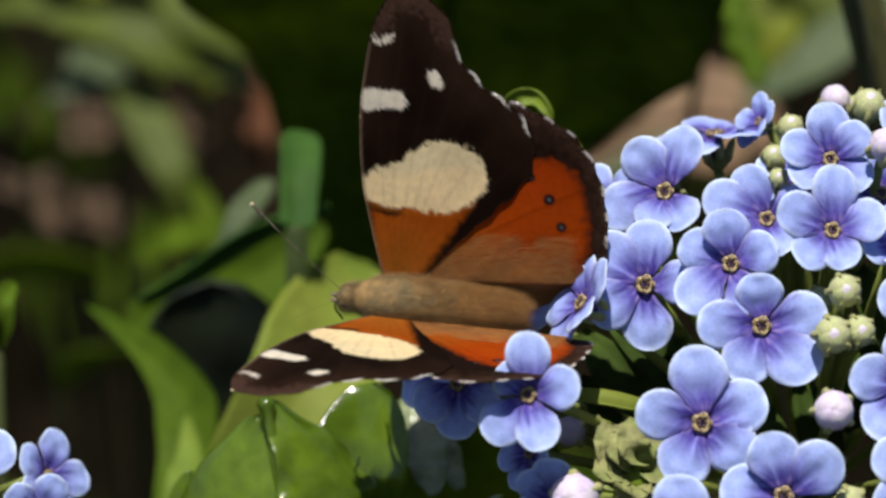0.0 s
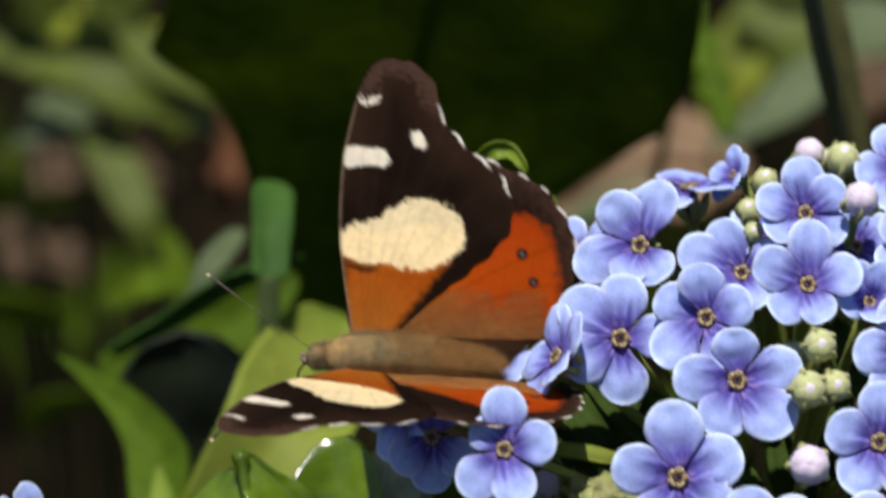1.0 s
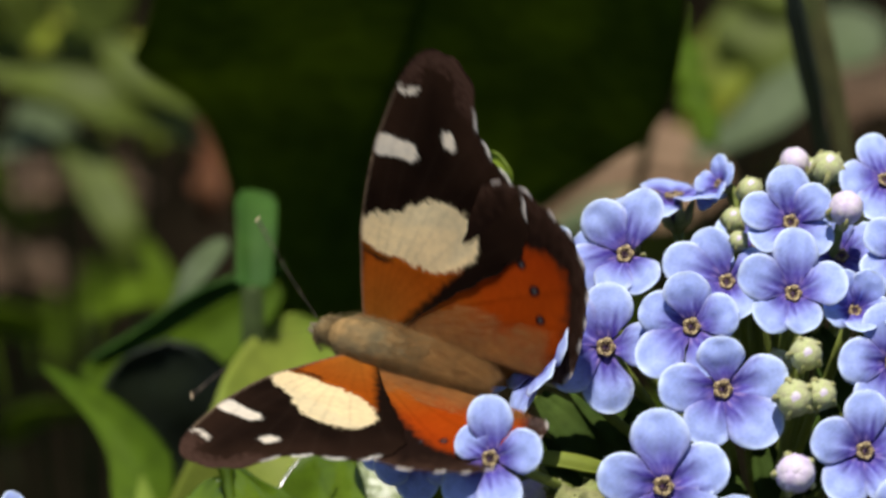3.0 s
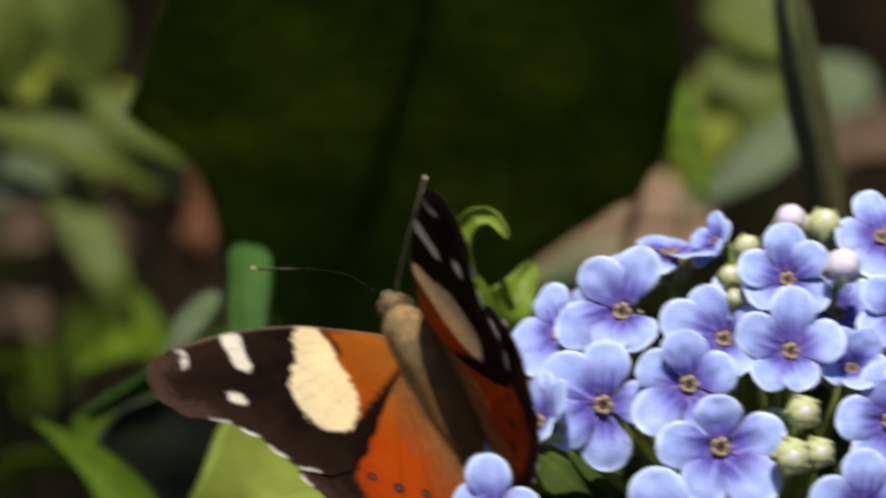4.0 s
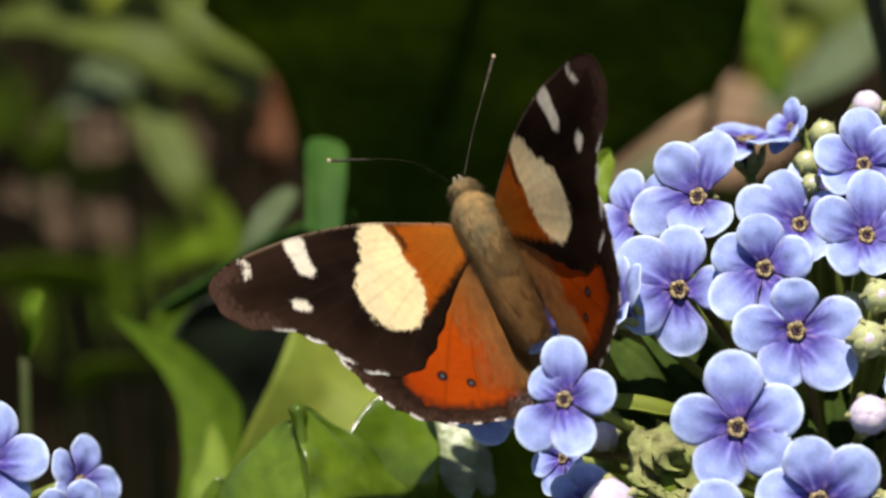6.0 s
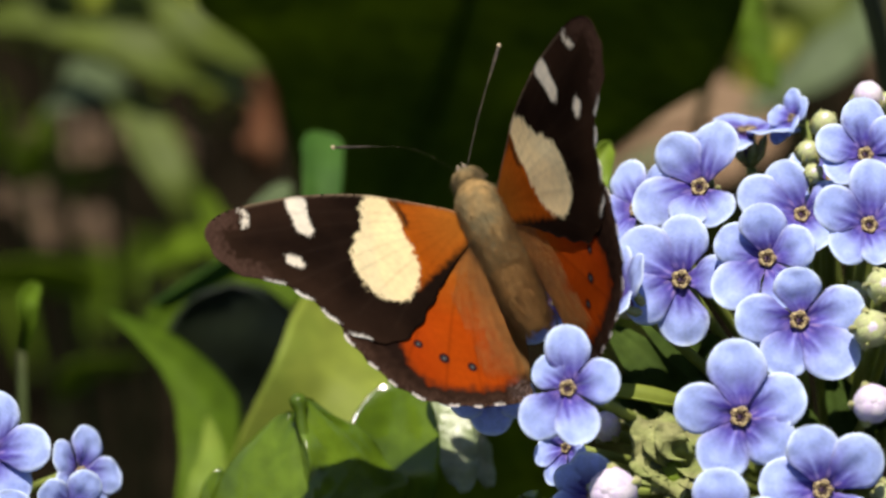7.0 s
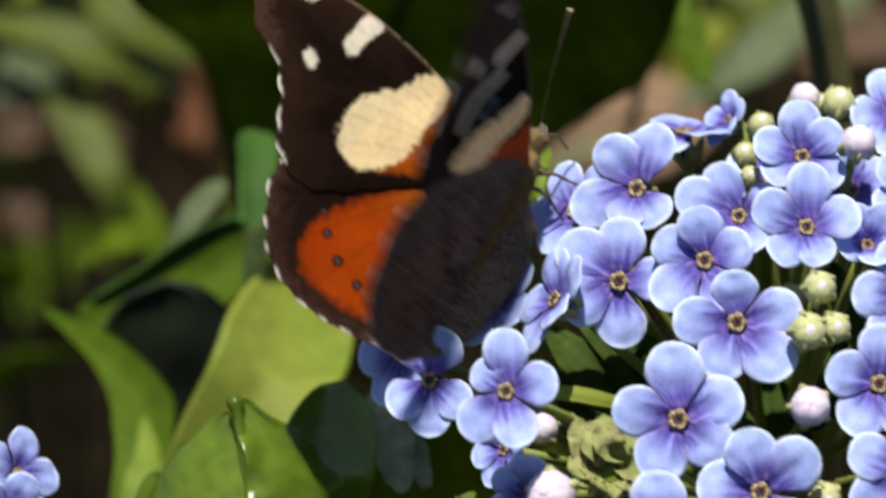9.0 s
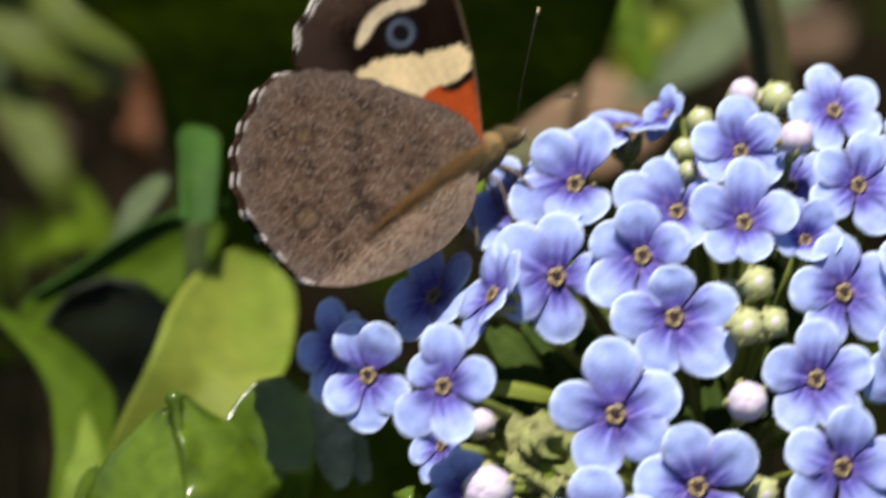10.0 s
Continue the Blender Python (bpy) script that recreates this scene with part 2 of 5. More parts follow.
def blade(ctrl, width, facing, fold=0.15, ribs=0, rib=0.02, ripple=0.0, thick=0.5, n=28, m=14, blunt=0.55, base=0.25, seed=0, wavy=2.0, swell=0.7, crease=1.5, taper=0.0):
    """A leaf blade along ctrl (local millimetres): width at its broadest, facing: the way its upper side looks.
    fold: how far the edges rise; ribs: lengthwise veins; ripple: waves of the margin. Gives world verts and faces."""
    pts = spline(ctrl, n)
    nrm = Vector(facing).normalized()
    grid = []
    for i, p in enumerate(pts):
        t = (pts[min(i + 1, n)] - pts[max(i - 1, 0)]).normalized()
        nn = (nrm - t * nrm.dot(t)).normalized()
        s = t.cross(nn)
        u = i / n
        prof = (base + (1 - base) * min(1, u / blunt) ** swell if u < blunt else math.sqrt(max(0.0, 1 - ((u - blunt) / (1 - blunt)) ** 2.2)))
        if taper and u > blunt:
            prof = (1 - (u - blunt) / (1 - blunt)) ** taper
        hw = max(width / 2 * prof, 0.05)
        row = []
        for k in range(m + 1):
            x = 2 * k / m - 1
            wob = 1 + 0.06 * noise.noise(Vector((u * 5, x * 2, seed * 3.1)))
            z = fold * abs(x) ** crease * hw + ripple * x * x * math.sin(u * 6.28 * wavy + seed + (1.3 if x > 0 else 0))
            z += 0.05 * width * noise.noise(Vector((u * 2.5, x * 1.4, seed * 7.7)))
            if ribs:
                z -= rib * width * abs(math.sin(math.pi * x * ribs / 2))
            row.append(p + s * (x * hw * wob) + nn * z)
        grid.append((row, nn))
    top = [VIEW @ (v * MM) for row, nn in grid for v in row]
    low = [VIEW @ ((v - nn * thick) * MM) for row, nn in grid for v in row]
    w = m + 1
    off = len(top)
    faces = []
    for i in range(n):
        for k in range(m):
            a = i * w + k
            faces.append((a, a + 1, a + w + 1, a + w))
            faces.append((a + off, a + w + off, a + w + 1 + off, a + 1 + off))
    for i in range(n):
        for a, b in ((i * w, (i + 1) * w), (i * w + m, (i + 1) * w + m)):
            faces.append((a, b, b + off, a + off))
    for k in range(m):
        for a, b in ((k, k + 1), (n * w + k, n * w + k + 1)):
            faces.append((a, b, b + off, a + off))
    return top + low, faces


def shifted(vf, place):
    return [v - place for v in vf[0]], vf[1]


PX = 2 * 500 * math.tan(radians(5)) / 1568      # millimetres a picture unit spans at the plane w = 0
HEAD = (33.68, -7.18)                           # the middle flower of the head


def at(x, y, w):
    """Local millimetres of a spot laid out on a sheet 1568 x 882 wide, at depth w."""
    s = PX * (500 - w) / 500
    return Vector(((x - 784) * s, (441 - y) * s, w))


def off(dx, dy, w):
    return at(1395 + dx, 571 + dy, w)


def foot(u, v, w):
    """The spot on the ground straight below a local point."""
    p = P(u, v, w)
    return Vector((p.x, p.y, 0))

# ---- ground ----
def build_ground():
    verts, faces = [(0, 0.3, 0)], []
    rings, sides = 60, 96
    for i in range(1, rings + 1):
        r = 0.02 * i if i <= 40 else 0.8 * 1.5 ** (i - 40)
        for k in range(sides):
            a = 2 * math.pi * k / sides
            x, y = r * math.cos(a), 0.3 + r * math.sin(a)
            z = 0.012 * noise.noise(Vector((x * 18, y * 18, 0))) + 0.006 * noise.noise(Vector((x * 60, y * 60, 3))) if r < 3 else 0
            verts.append((x, y, z - 0.008))
    for k in range(sides):
        faces.append((0, 1 + k, 1 + (k + 1) % sides))
    for i in range(rings - 1):
        for k in range(sides):
            a, b = 1 + i * sides + k, 1 + i * sides + (k + 1) % sides
            faces.append((a, a + sides, b + sides, b))
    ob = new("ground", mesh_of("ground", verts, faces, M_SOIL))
    tagged(ob, "dark crumbly garden soil, deep shade put into its colour", "ground", kind="structure")


build_ground()

# ---- flowers ----
def petal_mesh(seed):
    """One rounded petal along +x of unit length, violet at its foot and pale at the rim."""
    rng = random.Random(seed)
    n, m = 14, 12
    verts, cols, faces = [], [], []
    wide = rng.uniform(0.375, 0.425)
    skew, dent = rng.uniform(-0.05, 0.05), rng.uniform(0, 0.012)
    ph = rng.uniform(0, 6)
    for i in range(n + 1):
        s = math.sin(i / n * math.pi / 2)
        r = 0.09 + 0.91 * s
        disc = math.sqrt(max(0.0, wide ** 2 - (r - 1.0 + wide) ** 2))
        hw = 0.78 * r if r < 0.28 else min(0.78 * r, disc)
        hw = max(hw, 0.012)
        for k in range(m + 1):
            x = 2 * k / m - 1
            ang = x * hw
            q = ang / wide
            rr = r - dent * (1 - abs(q)) ** 2 * max(0, s - 0.8) * 5
            z = 0.075 * math.sin(min(1, s * 1.2) * 1.6) - 0.075 * s * s - 0.022 * q * q + 0.010 * math.cos(math.atan2(ang, r) * 17 + ph) * s * (1 - s)
            z += 0.055 * noise.noise(Vector((r * 3.6, ang * 4, seed * 5.3))) - 0.008 * math.cos(q * 7 + ph) * s
            z -= 0.035 * math.exp(-(q * 6) ** 2) * (1 - s)
            verts.append((rr, ang + skew * s * s, z))
            edge = min(1.0, min((1 - abs(x)) * hw / 0.09, (1.0 - r) / 0.11 + 0.04))
            foot_ = 1 / (1 + math.exp((r - 0.40 - 0.28 * noise.noise(Vector((ang * 13, seed, 1)))) / 0.065))
            streak = 0.30 * math.exp(-(ang / 0.045) ** 2) * max(0, 1 - r * 1.2) + 0.12 * max(0, noise.noise(Vector((math.atan2(ang, r) * 11, r * 1.2, seed))))
            c = np.array((0.385, 0.49, 0.90)) * (1 - 0.08 * noise.noise(Vector((r * 4, ang * 5, seed * 2))))
            pale = np.array((0.69, 0.80, 0.98))
            c = c * edge + pale * (1 - edge)
            c = c * (0.80 + 0.20 * min(1, r)) + 0.12 * pale * max(0, r - 0.45)
            lilac = np.array((0.25, 0.23, 0.78))
            near_ = 1 / (1 + math.exp((r - 0.52 - 0.12 * noise.noise(Vector((ang * 6, seed, 4)))) / 0.07))
            c = c * (1 - 0.55 * near_) + lilac * 0.55 * near_
            deep = np.array((0.055, 0.032, 0.28))
            c = c * (1 - foot_) + deep * foot_
            tooth = math.exp(-((r - 0.20) / 0.03) ** 2) * max(0, noise.noise(Vector((ang * 22, seed * 3, 2))) * 1.6 + 0.3)
            tooth = min(0.6, tooth * 0.6)
            c = c * (1 - tooth) + np.array((0.50, 0.36, 0.66)) * tooth
            c = c * (1 - streak) + np.array((0.15, 0.12, 0.58)) * streak
            cols.append(c)
    w = m + 1
    for i in range(n):
        for k in range(m):
            a = i * w + k
            faces.append((a, a + w, a + w + 1, a + 1))
    o = len(verts)
    verts += [(x, y, z - 0.014) for x, y, z in verts]
    cols += [c * 0.5 + np.array((0.30, 0.36, 0.45)) for c in cols[:o]]
    faces += [tuple(reversed([i + o for i in f])) for f in faces]
    rim = [k for k in range(m)] + [i * w + m for i in range(n)] + [n * w + k for k in range(m, 0, -1)] + [i * w for i in range(n, 0, -1)]
    for a, b in zip(rim, rim[1:] + rim[:1]):
        faces.append((a, b, b + o, a + o))
    return mesh_of("petal", verts, faces, M_PETAL, np.clip(np.array(cols), 0, 1))


PETALS = [petal_mesh(s) for s in range(7)]


def throat_mesh():
    """A swollen five-lobed ring round the throat."""
    n, m = 40, 8
    verts, faces = [], []
    for i in range(n):
        a = 2 * math.pi * i / n
        big = 0.112 + 0.005 * math.cos(5 * a)
        small = 0.040 + 0.007 * math.cos(5 * a)
        for k in range(m):
            b = 2 * math.pi * k / m
            r = big + small * math.cos(b)
            verts.append((r * math.cos(a), r * math.sin(a), 0.062 + small * 0.9 * math.sin(b)))
    for i in range(n):
        for k in range(m):
            a, b = i * m + k, i * m + (k + 1) % m
            c, d = ((i + 1) % n) * m + k, ((i + 1) % n) * m + (k + 1) % m
            faces.append((a, c, d, b))
    return mesh_of("throat_ring", verts, faces, M_THROAT)


def tube_mesh():
    """Dark floor of the throat with its corolla tube."""
    pieces = [tube([(0, 0, -0.45), (0, 0, -0.1), (0, 0, 0.0), (0, 0, 0.03)], [0.07, 0.10, 0.12, 0.13], 12)]
    return mesh_of("flower", *join(*pieces), M_THROAT_DARK)


def anther_mesh():
    pieces = []
    for k in range(5):
        a = 2 * math.pi * k / 5 + 0.2
        pieces.append(ellipsoid((0.055 * math.cos(a), 0.055 * math.sin(a), 0.085), (0.026, 0.026, 0.03), 5, 6))
    return mesh_of("anther_ring", *join(*pieces), M_ANTHER)


def calyx_mesh():
    """Five pointed hairy sepals behind a flower."""
    pieces = []
    for k in range(5):
        a = 2 * math.pi * k / 5
        pts = [(0.05 * math.cos(a), 0.05 * math.sin(a), -0.5), (0.17 * math.cos(a), 0.17 * math.sin(a), -0.34),
               (0.24 * math.cos(a), 0.24 * math.sin(a), -0.16), (0.30 * math.cos(a), 0.30 * math.sin(a), -0.04)]
        pieces.append(tube(pts, [0.05, 0.085, 0.065, 0.012], 6))
    return mesh_of("calyx", *join(*pieces), M_SEPAL)


THROAT, TUBE, ANTHERS, CALYX = throat_mesh(), tube_mesh(), anther_mesh(), calyx_mesh()


def flower(plant, hub, centre, normal, turns, lengths, cup, seed):
    """An open five-petalled flower on its stalk; centre and hub in local millimetres, turns: the way each petal points, lengths: how far it reaches."""
    rng = random.Random(seed)
    n = (VIEW.to_3x3() @ Vector((*normal, math.sqrt(max(0.02, 1 - normal[0] ** 2 - normal[1] ** 2))))).normalized()
    right = (VIEW.to_3x3() @ Vector((1, 0, 0)))
    x = (right - n * right.dot(n)).normalized()
    y = n.cross(x)
    rot = Matrix((x, y, n)).transposed().to_4x4()
    c = P(*centre)
    radius = sum(lengths) / 5
    scale = radius * 1.06 * PX * (500 - centre[2]) / 500 * MM
    ob = part("flower", TUBE, plant)
    ob.matrix_basis = Matrix.Translation(c - plant.location) @ rot @ Matrix.Scale(scale, 4)
    for k in range(5):
        pe = part("petal", PETALS[(seed + k * 3) % 7], ob)
        a = radians(turns[k])
        pe.matrix_basis = Matrix.Rotation(a, 4, "Z") @ Matrix.Rotation(-radians(cup + rng.uniform(-9, 9)), 4, "Y") @ Matrix.Rotation(radians(rng.uniform(-10, 10)), 4, "X") @ Matrix.Diagonal((lengths[k] / radius, 0.5 + 0.5 * lengths[k] / radius, 1, 1))
        pe.location.z += 0.012 * (k % 2)
    part("throat_ring", THROAT, ob, "yellowish ring of swollen throat scales")
    part("anther_ring", ANTHERS, ob)
    part("calyx", CALYX, ob, "hairy green sepals")
    h = P(*hub)
    start = c - n * scale * 0.48
    mid = (start * 0.45 + h * 0.55) - n * 0.004
    pts = spline([start, mid, h], 8)
    inv = ob.matrix_basis.inverted()
    vf = tube([inv @ (p - plant.location) for p in pts], 0.55 * MM / scale, 6)
    part("pedicel", mesh_of("pedicel", *vf, M_STALK), ob)
    return ob


def bud(plant, hub, centre, normal, radius, closed, seed):
    """A closed bud: petals still rolled, in a hairy green calyx."""
    n = (VIEW.to_3x3() @ Vector((*normal, math.sqrt(max(0.02, 1 - normal[0] ** 2 - normal[1] ** 2))))).normalized()
    rot = n.to_track_quat("Z", "Y").to_matrix().to_4x4()
    c = P(*centre)
    scale = radius * PX * MM
    pieces = [ellipsoid((0, 0, 0.22), (0.92, 0.92, 0.96), 10, 16, 0.08)]
    for k in range(5):
        a = 2 * math.pi * k / 5
        pieces.append(ellipsoid((0.20 * math.cos(a), 0.20 * math.sin(a), 0.40), (0.68, 0.68, 0.76), 9, 12, 0.06))
    ob = part("bud", mesh_of("bud", *join(*pieces), M_BUD_GREEN if closed else M_BUD), plant,
              "tight green hairy bud" if closed else "white and pink unopened bud")
    ob.matrix_basis = Matrix.Translation(c - plant.location) @ rot @ Matrix.Scale(scale, 4)
    pieces = []
    reach = 0.55 if not closed else 0.95
    for k in range(5):
        a = 2 * math.pi * (k + 0.5) / 5
        ca, sa = math.cos(a), math.sin(a)
        pts = [(0.2 * ca, 0.2 * sa, -0.95), (0.72 * ca, 0.72 * sa, -0.5), (0.92 * ca, 0.92 * sa, 0.0), (0.80 * ca, 0.80 * sa, reach)]
        pieces.append(tube(pts, [0.14, 0.28, 0.22, 0.06], 6))
    part("calyx", mesh_of("calyx", *join(*pieces), M_SEPAL), ob, "hairy green sepals")
    if closed:
        part("petal_tip", mesh_of("petal_tip", *ellipsoid((0, 0, 0.92), (0.46, 0.46, 0.28), 6, 10, 0.2), M_BUD), ob, "pale violet petal tip")
    h = P(*hub)
    start = c - n * scale * 0.9
    pts = spline([start, (start + h) / 2 - n * 0.003, h], 6)
    inv = ob.matrix_basis.inverted()
    part("pedicel", mesh_of("pedicel", *tube([inv @ (p - plant.location) for p in pts], 0.5 * MM / scale, 6), M_STALK), ob)


HUB = off(60, 330, -42)
PLANT_FOOT = foot(HUB.x + 10, HUB.y - 60, HUB.z - 30)
plant = thing("flowering_plant", PLANT_FOOT, "garden plant with a domed head of small sky-blue five-petalled flowers", "flowering plant")

bloom_count = 0


def bloom(dx, dy, w, way, turns, lengths, cup):
    """One flower of the head, dx and dy from its middle flower."""
    global bloom_count
    flower(plant, HUB, off(dx, dy, w), way, turns, lengths, cup, bloom_count)
    bloom_count += 1


def even(spin, radius):
    return [spin + 72 * k + (0, 5, -6, 4, -3)[k] for k in range(5)], [radius * q for q in (1.0, 0.96, 1.04, 0.98, 1.02)]


bloom(0, -4, 4, (0.05, 0.05), (93, 178, 245, 312, 11), (92, 110, 104, 126, 114), 8)
bloom(124, -172, 1, (0.05, 0.18), (86, 160, 222, 290, 15), (112, 108, 88, 76, 96), 16)
bloom(-56, -113, -1, (-0.05, 0.10), (96, 155, 220, 298, 20), (96, 94, 118, 108, 86), 10)
bloom(-208, -76, -4, (-0.12, 0.05), (86, 141, 208, 272, 3), (110, 122, 108, 112, 88), 8)
bloom(-174, -239, -9, (-0.35, 0.16), (67, 121, 196, 248, 303), (118, 106, 122, 78, 84), 12)
bloom(117, -296, -7, (0.05, 0.22), (94, 164, 215, 325, 40), (98, 94, 84, 80, 84), 14)
bloom(232, -140, -2, (0.15, 0.40), (60, 130, 200, 275, 345), (80, 82, 74, 70, 72), 40)
bloom(-103, 167, 8, (-0.05, 0.05), (93, 168, 243, 320, 22), (132, 114, 112, 104, 118), 6)
bloom(-408, 117, 11, (-0.15, 0.05), (89, 141, 226, 288, 11), (108, 70, 104, 104, 94), 10)
bloom(-318, -42, -3, (-0.80, 0.40), *even(75, 98), 12)
bloom(-424, -40, -14, (-0.58, 0.38), *even(98, 94), 12)
bloom(-542, 99, -9, (-0.20, 0.05), (112, 65, 322, 268, 216), (100, 98, 88, 96, 86), 10)
bloom(-590, 55, -18, (-0.75, 0.10), *even(100, 92), 14)
bloom(-92, -336, -19, (-0.10, 0.97), *even(20, 108), 3)
bloom(-12, -362, -17, (-0.80, 0.30), *even(75, 52), 16)
bloom(5, -190, -8, (-0.12, 0.30), (112, 160, 225, 300, 20), (100, 116, 80, 80, 84), 12)
bloom(300, -48, 0, (0.25, 0.10), *even(100, 104), 8)
bloom(252, 105, 6.5, (0.10, 0.08), (88, 163, 235, 305, 15), (104, 100, 104, 104, 104), 8)
bloom(282, -368, -14, (0.20, 0.45), *even(110, 88), 10)
bloom(325, -237, -6, (0.30, 0.25), *even(75, 96), 10)
bloom(42, 296, 10, (0.0, 0.05), (103, 38, 170, 240, 312), (114, 122, 108, 112, 112), 7)
bloom(-137, 378, 12, (-0.10, 0.0), *even(90, 116), 8)
bloom(298, 261, 10, (0.18, 0.0), *even(80, 110), 8)
bloom(-362, 312, 3, (-0.35, 0.0), (80, 128, 200, 270, 340), (98, 84, 80, 80, 80), 26)
bloom(-410, 222, -1, (-0.70, 0.10), *even(110, 66), 22)
bloom(-285, -200, -15, (-0.70, 0.35), *even(100, 92), 14)
bloom(60, -255, -12, (0.0, 0.5), *even(70, 84), 12)
bloom(205, -235, -10, (0.2, 0.4), *even(30, 84), 12)
bloom(160, 440, 13, (0.1, -0.35), *even(30, 108), 8)
bloom(-40, 520, 13, (-0.1, -0.5), *even(10, 108), 8)
bloom(350, 420, 12, (0.3, -0.35), *even(50, 108), 8)
bloom(430, 90, 3, (0.4, 0.0), *even(50, 104), 8)
bloom(450, -110, -3, (0.45, 0.15), *even(50, 100), 8)
bloom(430, -280, -14, (0.45, 0.4), *even(50, 96), 8)

# dx, dy, w, way, radius, still closed
BUDS = [
    (147, -65, 4.5, (0.05, 0.15), 32, True), (128, 12, 7, (0.0, 0.1), 36, True), (174, 6, 6, (0.1, 0.15), 30, True),
    (98, -48, -3, (0.0, 0.2), 26, True), (130, 145, 10, (0.05, 0.1), 38, False), (215, -318, -5, (0.15, 0.5), 34, False),
    (122, -395, -16, (0.0, 0.7), 30, False), (180, -385, -14, (0.1, 0.6), 34, True), (152, -380, -18, (0.0, 0.5), 28, True),
    (45, -348, -12, (0.0, 0.6), 26, True), (17, -298, -10, (-0.1, 0.5), 24, True), (25, -262, -8, (0.0, 0.3), 20, True),
    (-325, 300, 8, (-0.3, 0.0), 47, False), (-340, 186, -6, (-0.3, 0.3), 30, False), (158, 305, 7, (0.1, -0.1), 30, True),
    (-285, 340, 3, (-0.2, -0.1), 30, True),
]
for i, (dx, dy, w, way, radius, closed) in enumerate(BUDS):
    bud(plant, HUB, off(dx, dy, w), way, radius, closed, i)


def leaf(plant, name, ctrl, width, facing, mat, label="", rib_mat=None, **how):
    """A leaf blade with a raised midrib, as a part of its plant."""
    vf = shifted(blade(ctrl, width, facing, **how), plant.location)
    ob = part(name, mesh_of(name, *vf, mat), plant, label)
    if rib_mat:
        pts = spline(ctrl, 14)
        nn = Vector(facing).normalized()
        vf = tube([VIEW @ ((p - nn * (how.get("thick", 0.5) * 0.5)) * MM) - plant.location for p in pts], [width * MM * 0.03 * (1.1 - i / 14) for i in range(15)], 7)
        part("midrib", mesh_of("midrib", *vf, rib_mat), ob)
    return ob


def stalk(plant, name, a, radius, mat=None, bend=(0, 0, 0)):
    """A leaf stalk from a local point down to the foot of its plant."""
    top = P(*a)
    low = plant.location.copy()
    mid = (top + low) / 2 + Vector(bend)
    part(name, mesh_of(name, *tube([p - low for p in spline([top, mid, low], 10)], [radius * MM * (0.8 + 0.04 * i) for i in range(11)], 8), mat or M_STEM), plant)


stalk(plant, "flower_stem", HUB, 3.2, M_STALK, bend=(0.004, 0.0, 0.0))

# green crinkled bracts and young leaves among the flower stalks
rs = random.Random(21)
seed_head = leaf(plant, "seed_head", [off(-205, 300, -3), off(-225, 250, -1.5), off(-245, 195, -3), off(-250, 165, -6)], 6.6, (0.05, 0.35, 0.9), M_SEED, "pale green crinkled seed head", None,
                 fold=0.25, ripple=0.7, thick=0.25, n=26, m=20, blunt=0.5, base=0.5, seed=31, wavy=4.0)
for k in range(9):
    a = radians(10 + 40 * k + rs.uniform(-10, 10))
    ca, sa = math.cos(a), math.sin(a)
    w = 1.5 - abs(ca) + rs.uniform(-0.5, 0.5)
    vf = blade([off(-218 + 8 * ca, 262 - 8 * sa, -2.5), off(-222 + 42 * ca, 250 - 40 * sa, w - 0.8), off(-224 + 72 * ca, 240 - 66 * sa, w - 1.6)], rs.uniform(2.6, 4.0), (ca * 0.4, 0.4 + sa * 0.3, 0.85),
               fold=0.35, ripple=0.45, thick=0.2, n=14, m=12, blunt=0.5, base=0.45, seed=40 + k, wavy=3.0)
    part("lobe", mesh_of("lobe", *shifted(vf, plant.location), M_SEED), seed_head)
part("core", mesh_of("core", *ellipsoid(P(*off(-222, 268, -1.6)) - plant.location, (0.0016, 0.0012, 0.0014), 12, 16, 0.3), M_SHOOT), seed_head, "fresh green core of the seed head")
leaf(plant, "bract", [off(-440, 325, -8), off(-468, 315, -6), off(-490, 305, -8)], 2.2, (0.2, 0.8, 1), M_LEAF, "small curled green bract", fold=0.6, thick=0.25, n=10, m=8)
leaf(plant, "bract", [off(-345, 116, -5), off(-290, 120, -4.5), off(-235, 130, -5), off(-190, 140, -7)], 1.6, (0, 0.4, 1), M_LEAF_LIT, "narrow yellow-green bract", fold=-0.3, thick=0.4, n=12, m=8, base=0.9)
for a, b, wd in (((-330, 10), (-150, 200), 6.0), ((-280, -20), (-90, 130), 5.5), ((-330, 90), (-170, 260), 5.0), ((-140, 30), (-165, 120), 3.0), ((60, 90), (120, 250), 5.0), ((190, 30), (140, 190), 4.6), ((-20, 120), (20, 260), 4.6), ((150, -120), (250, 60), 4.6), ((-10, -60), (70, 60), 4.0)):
    leaf(plant, "bract", [off(*a, -19), off((a[0] + b[0]) / 2, (a[1] + b[1]) / 2, -15), off(*b, -22)], wd, (0.15, 0.2, 1), M_BRACT_SHADE_TINT, "narrow green bract with shade put into its colour", fold=0.3, ribs=3, rib=0.03, thick=0.3, n=14, m=12)

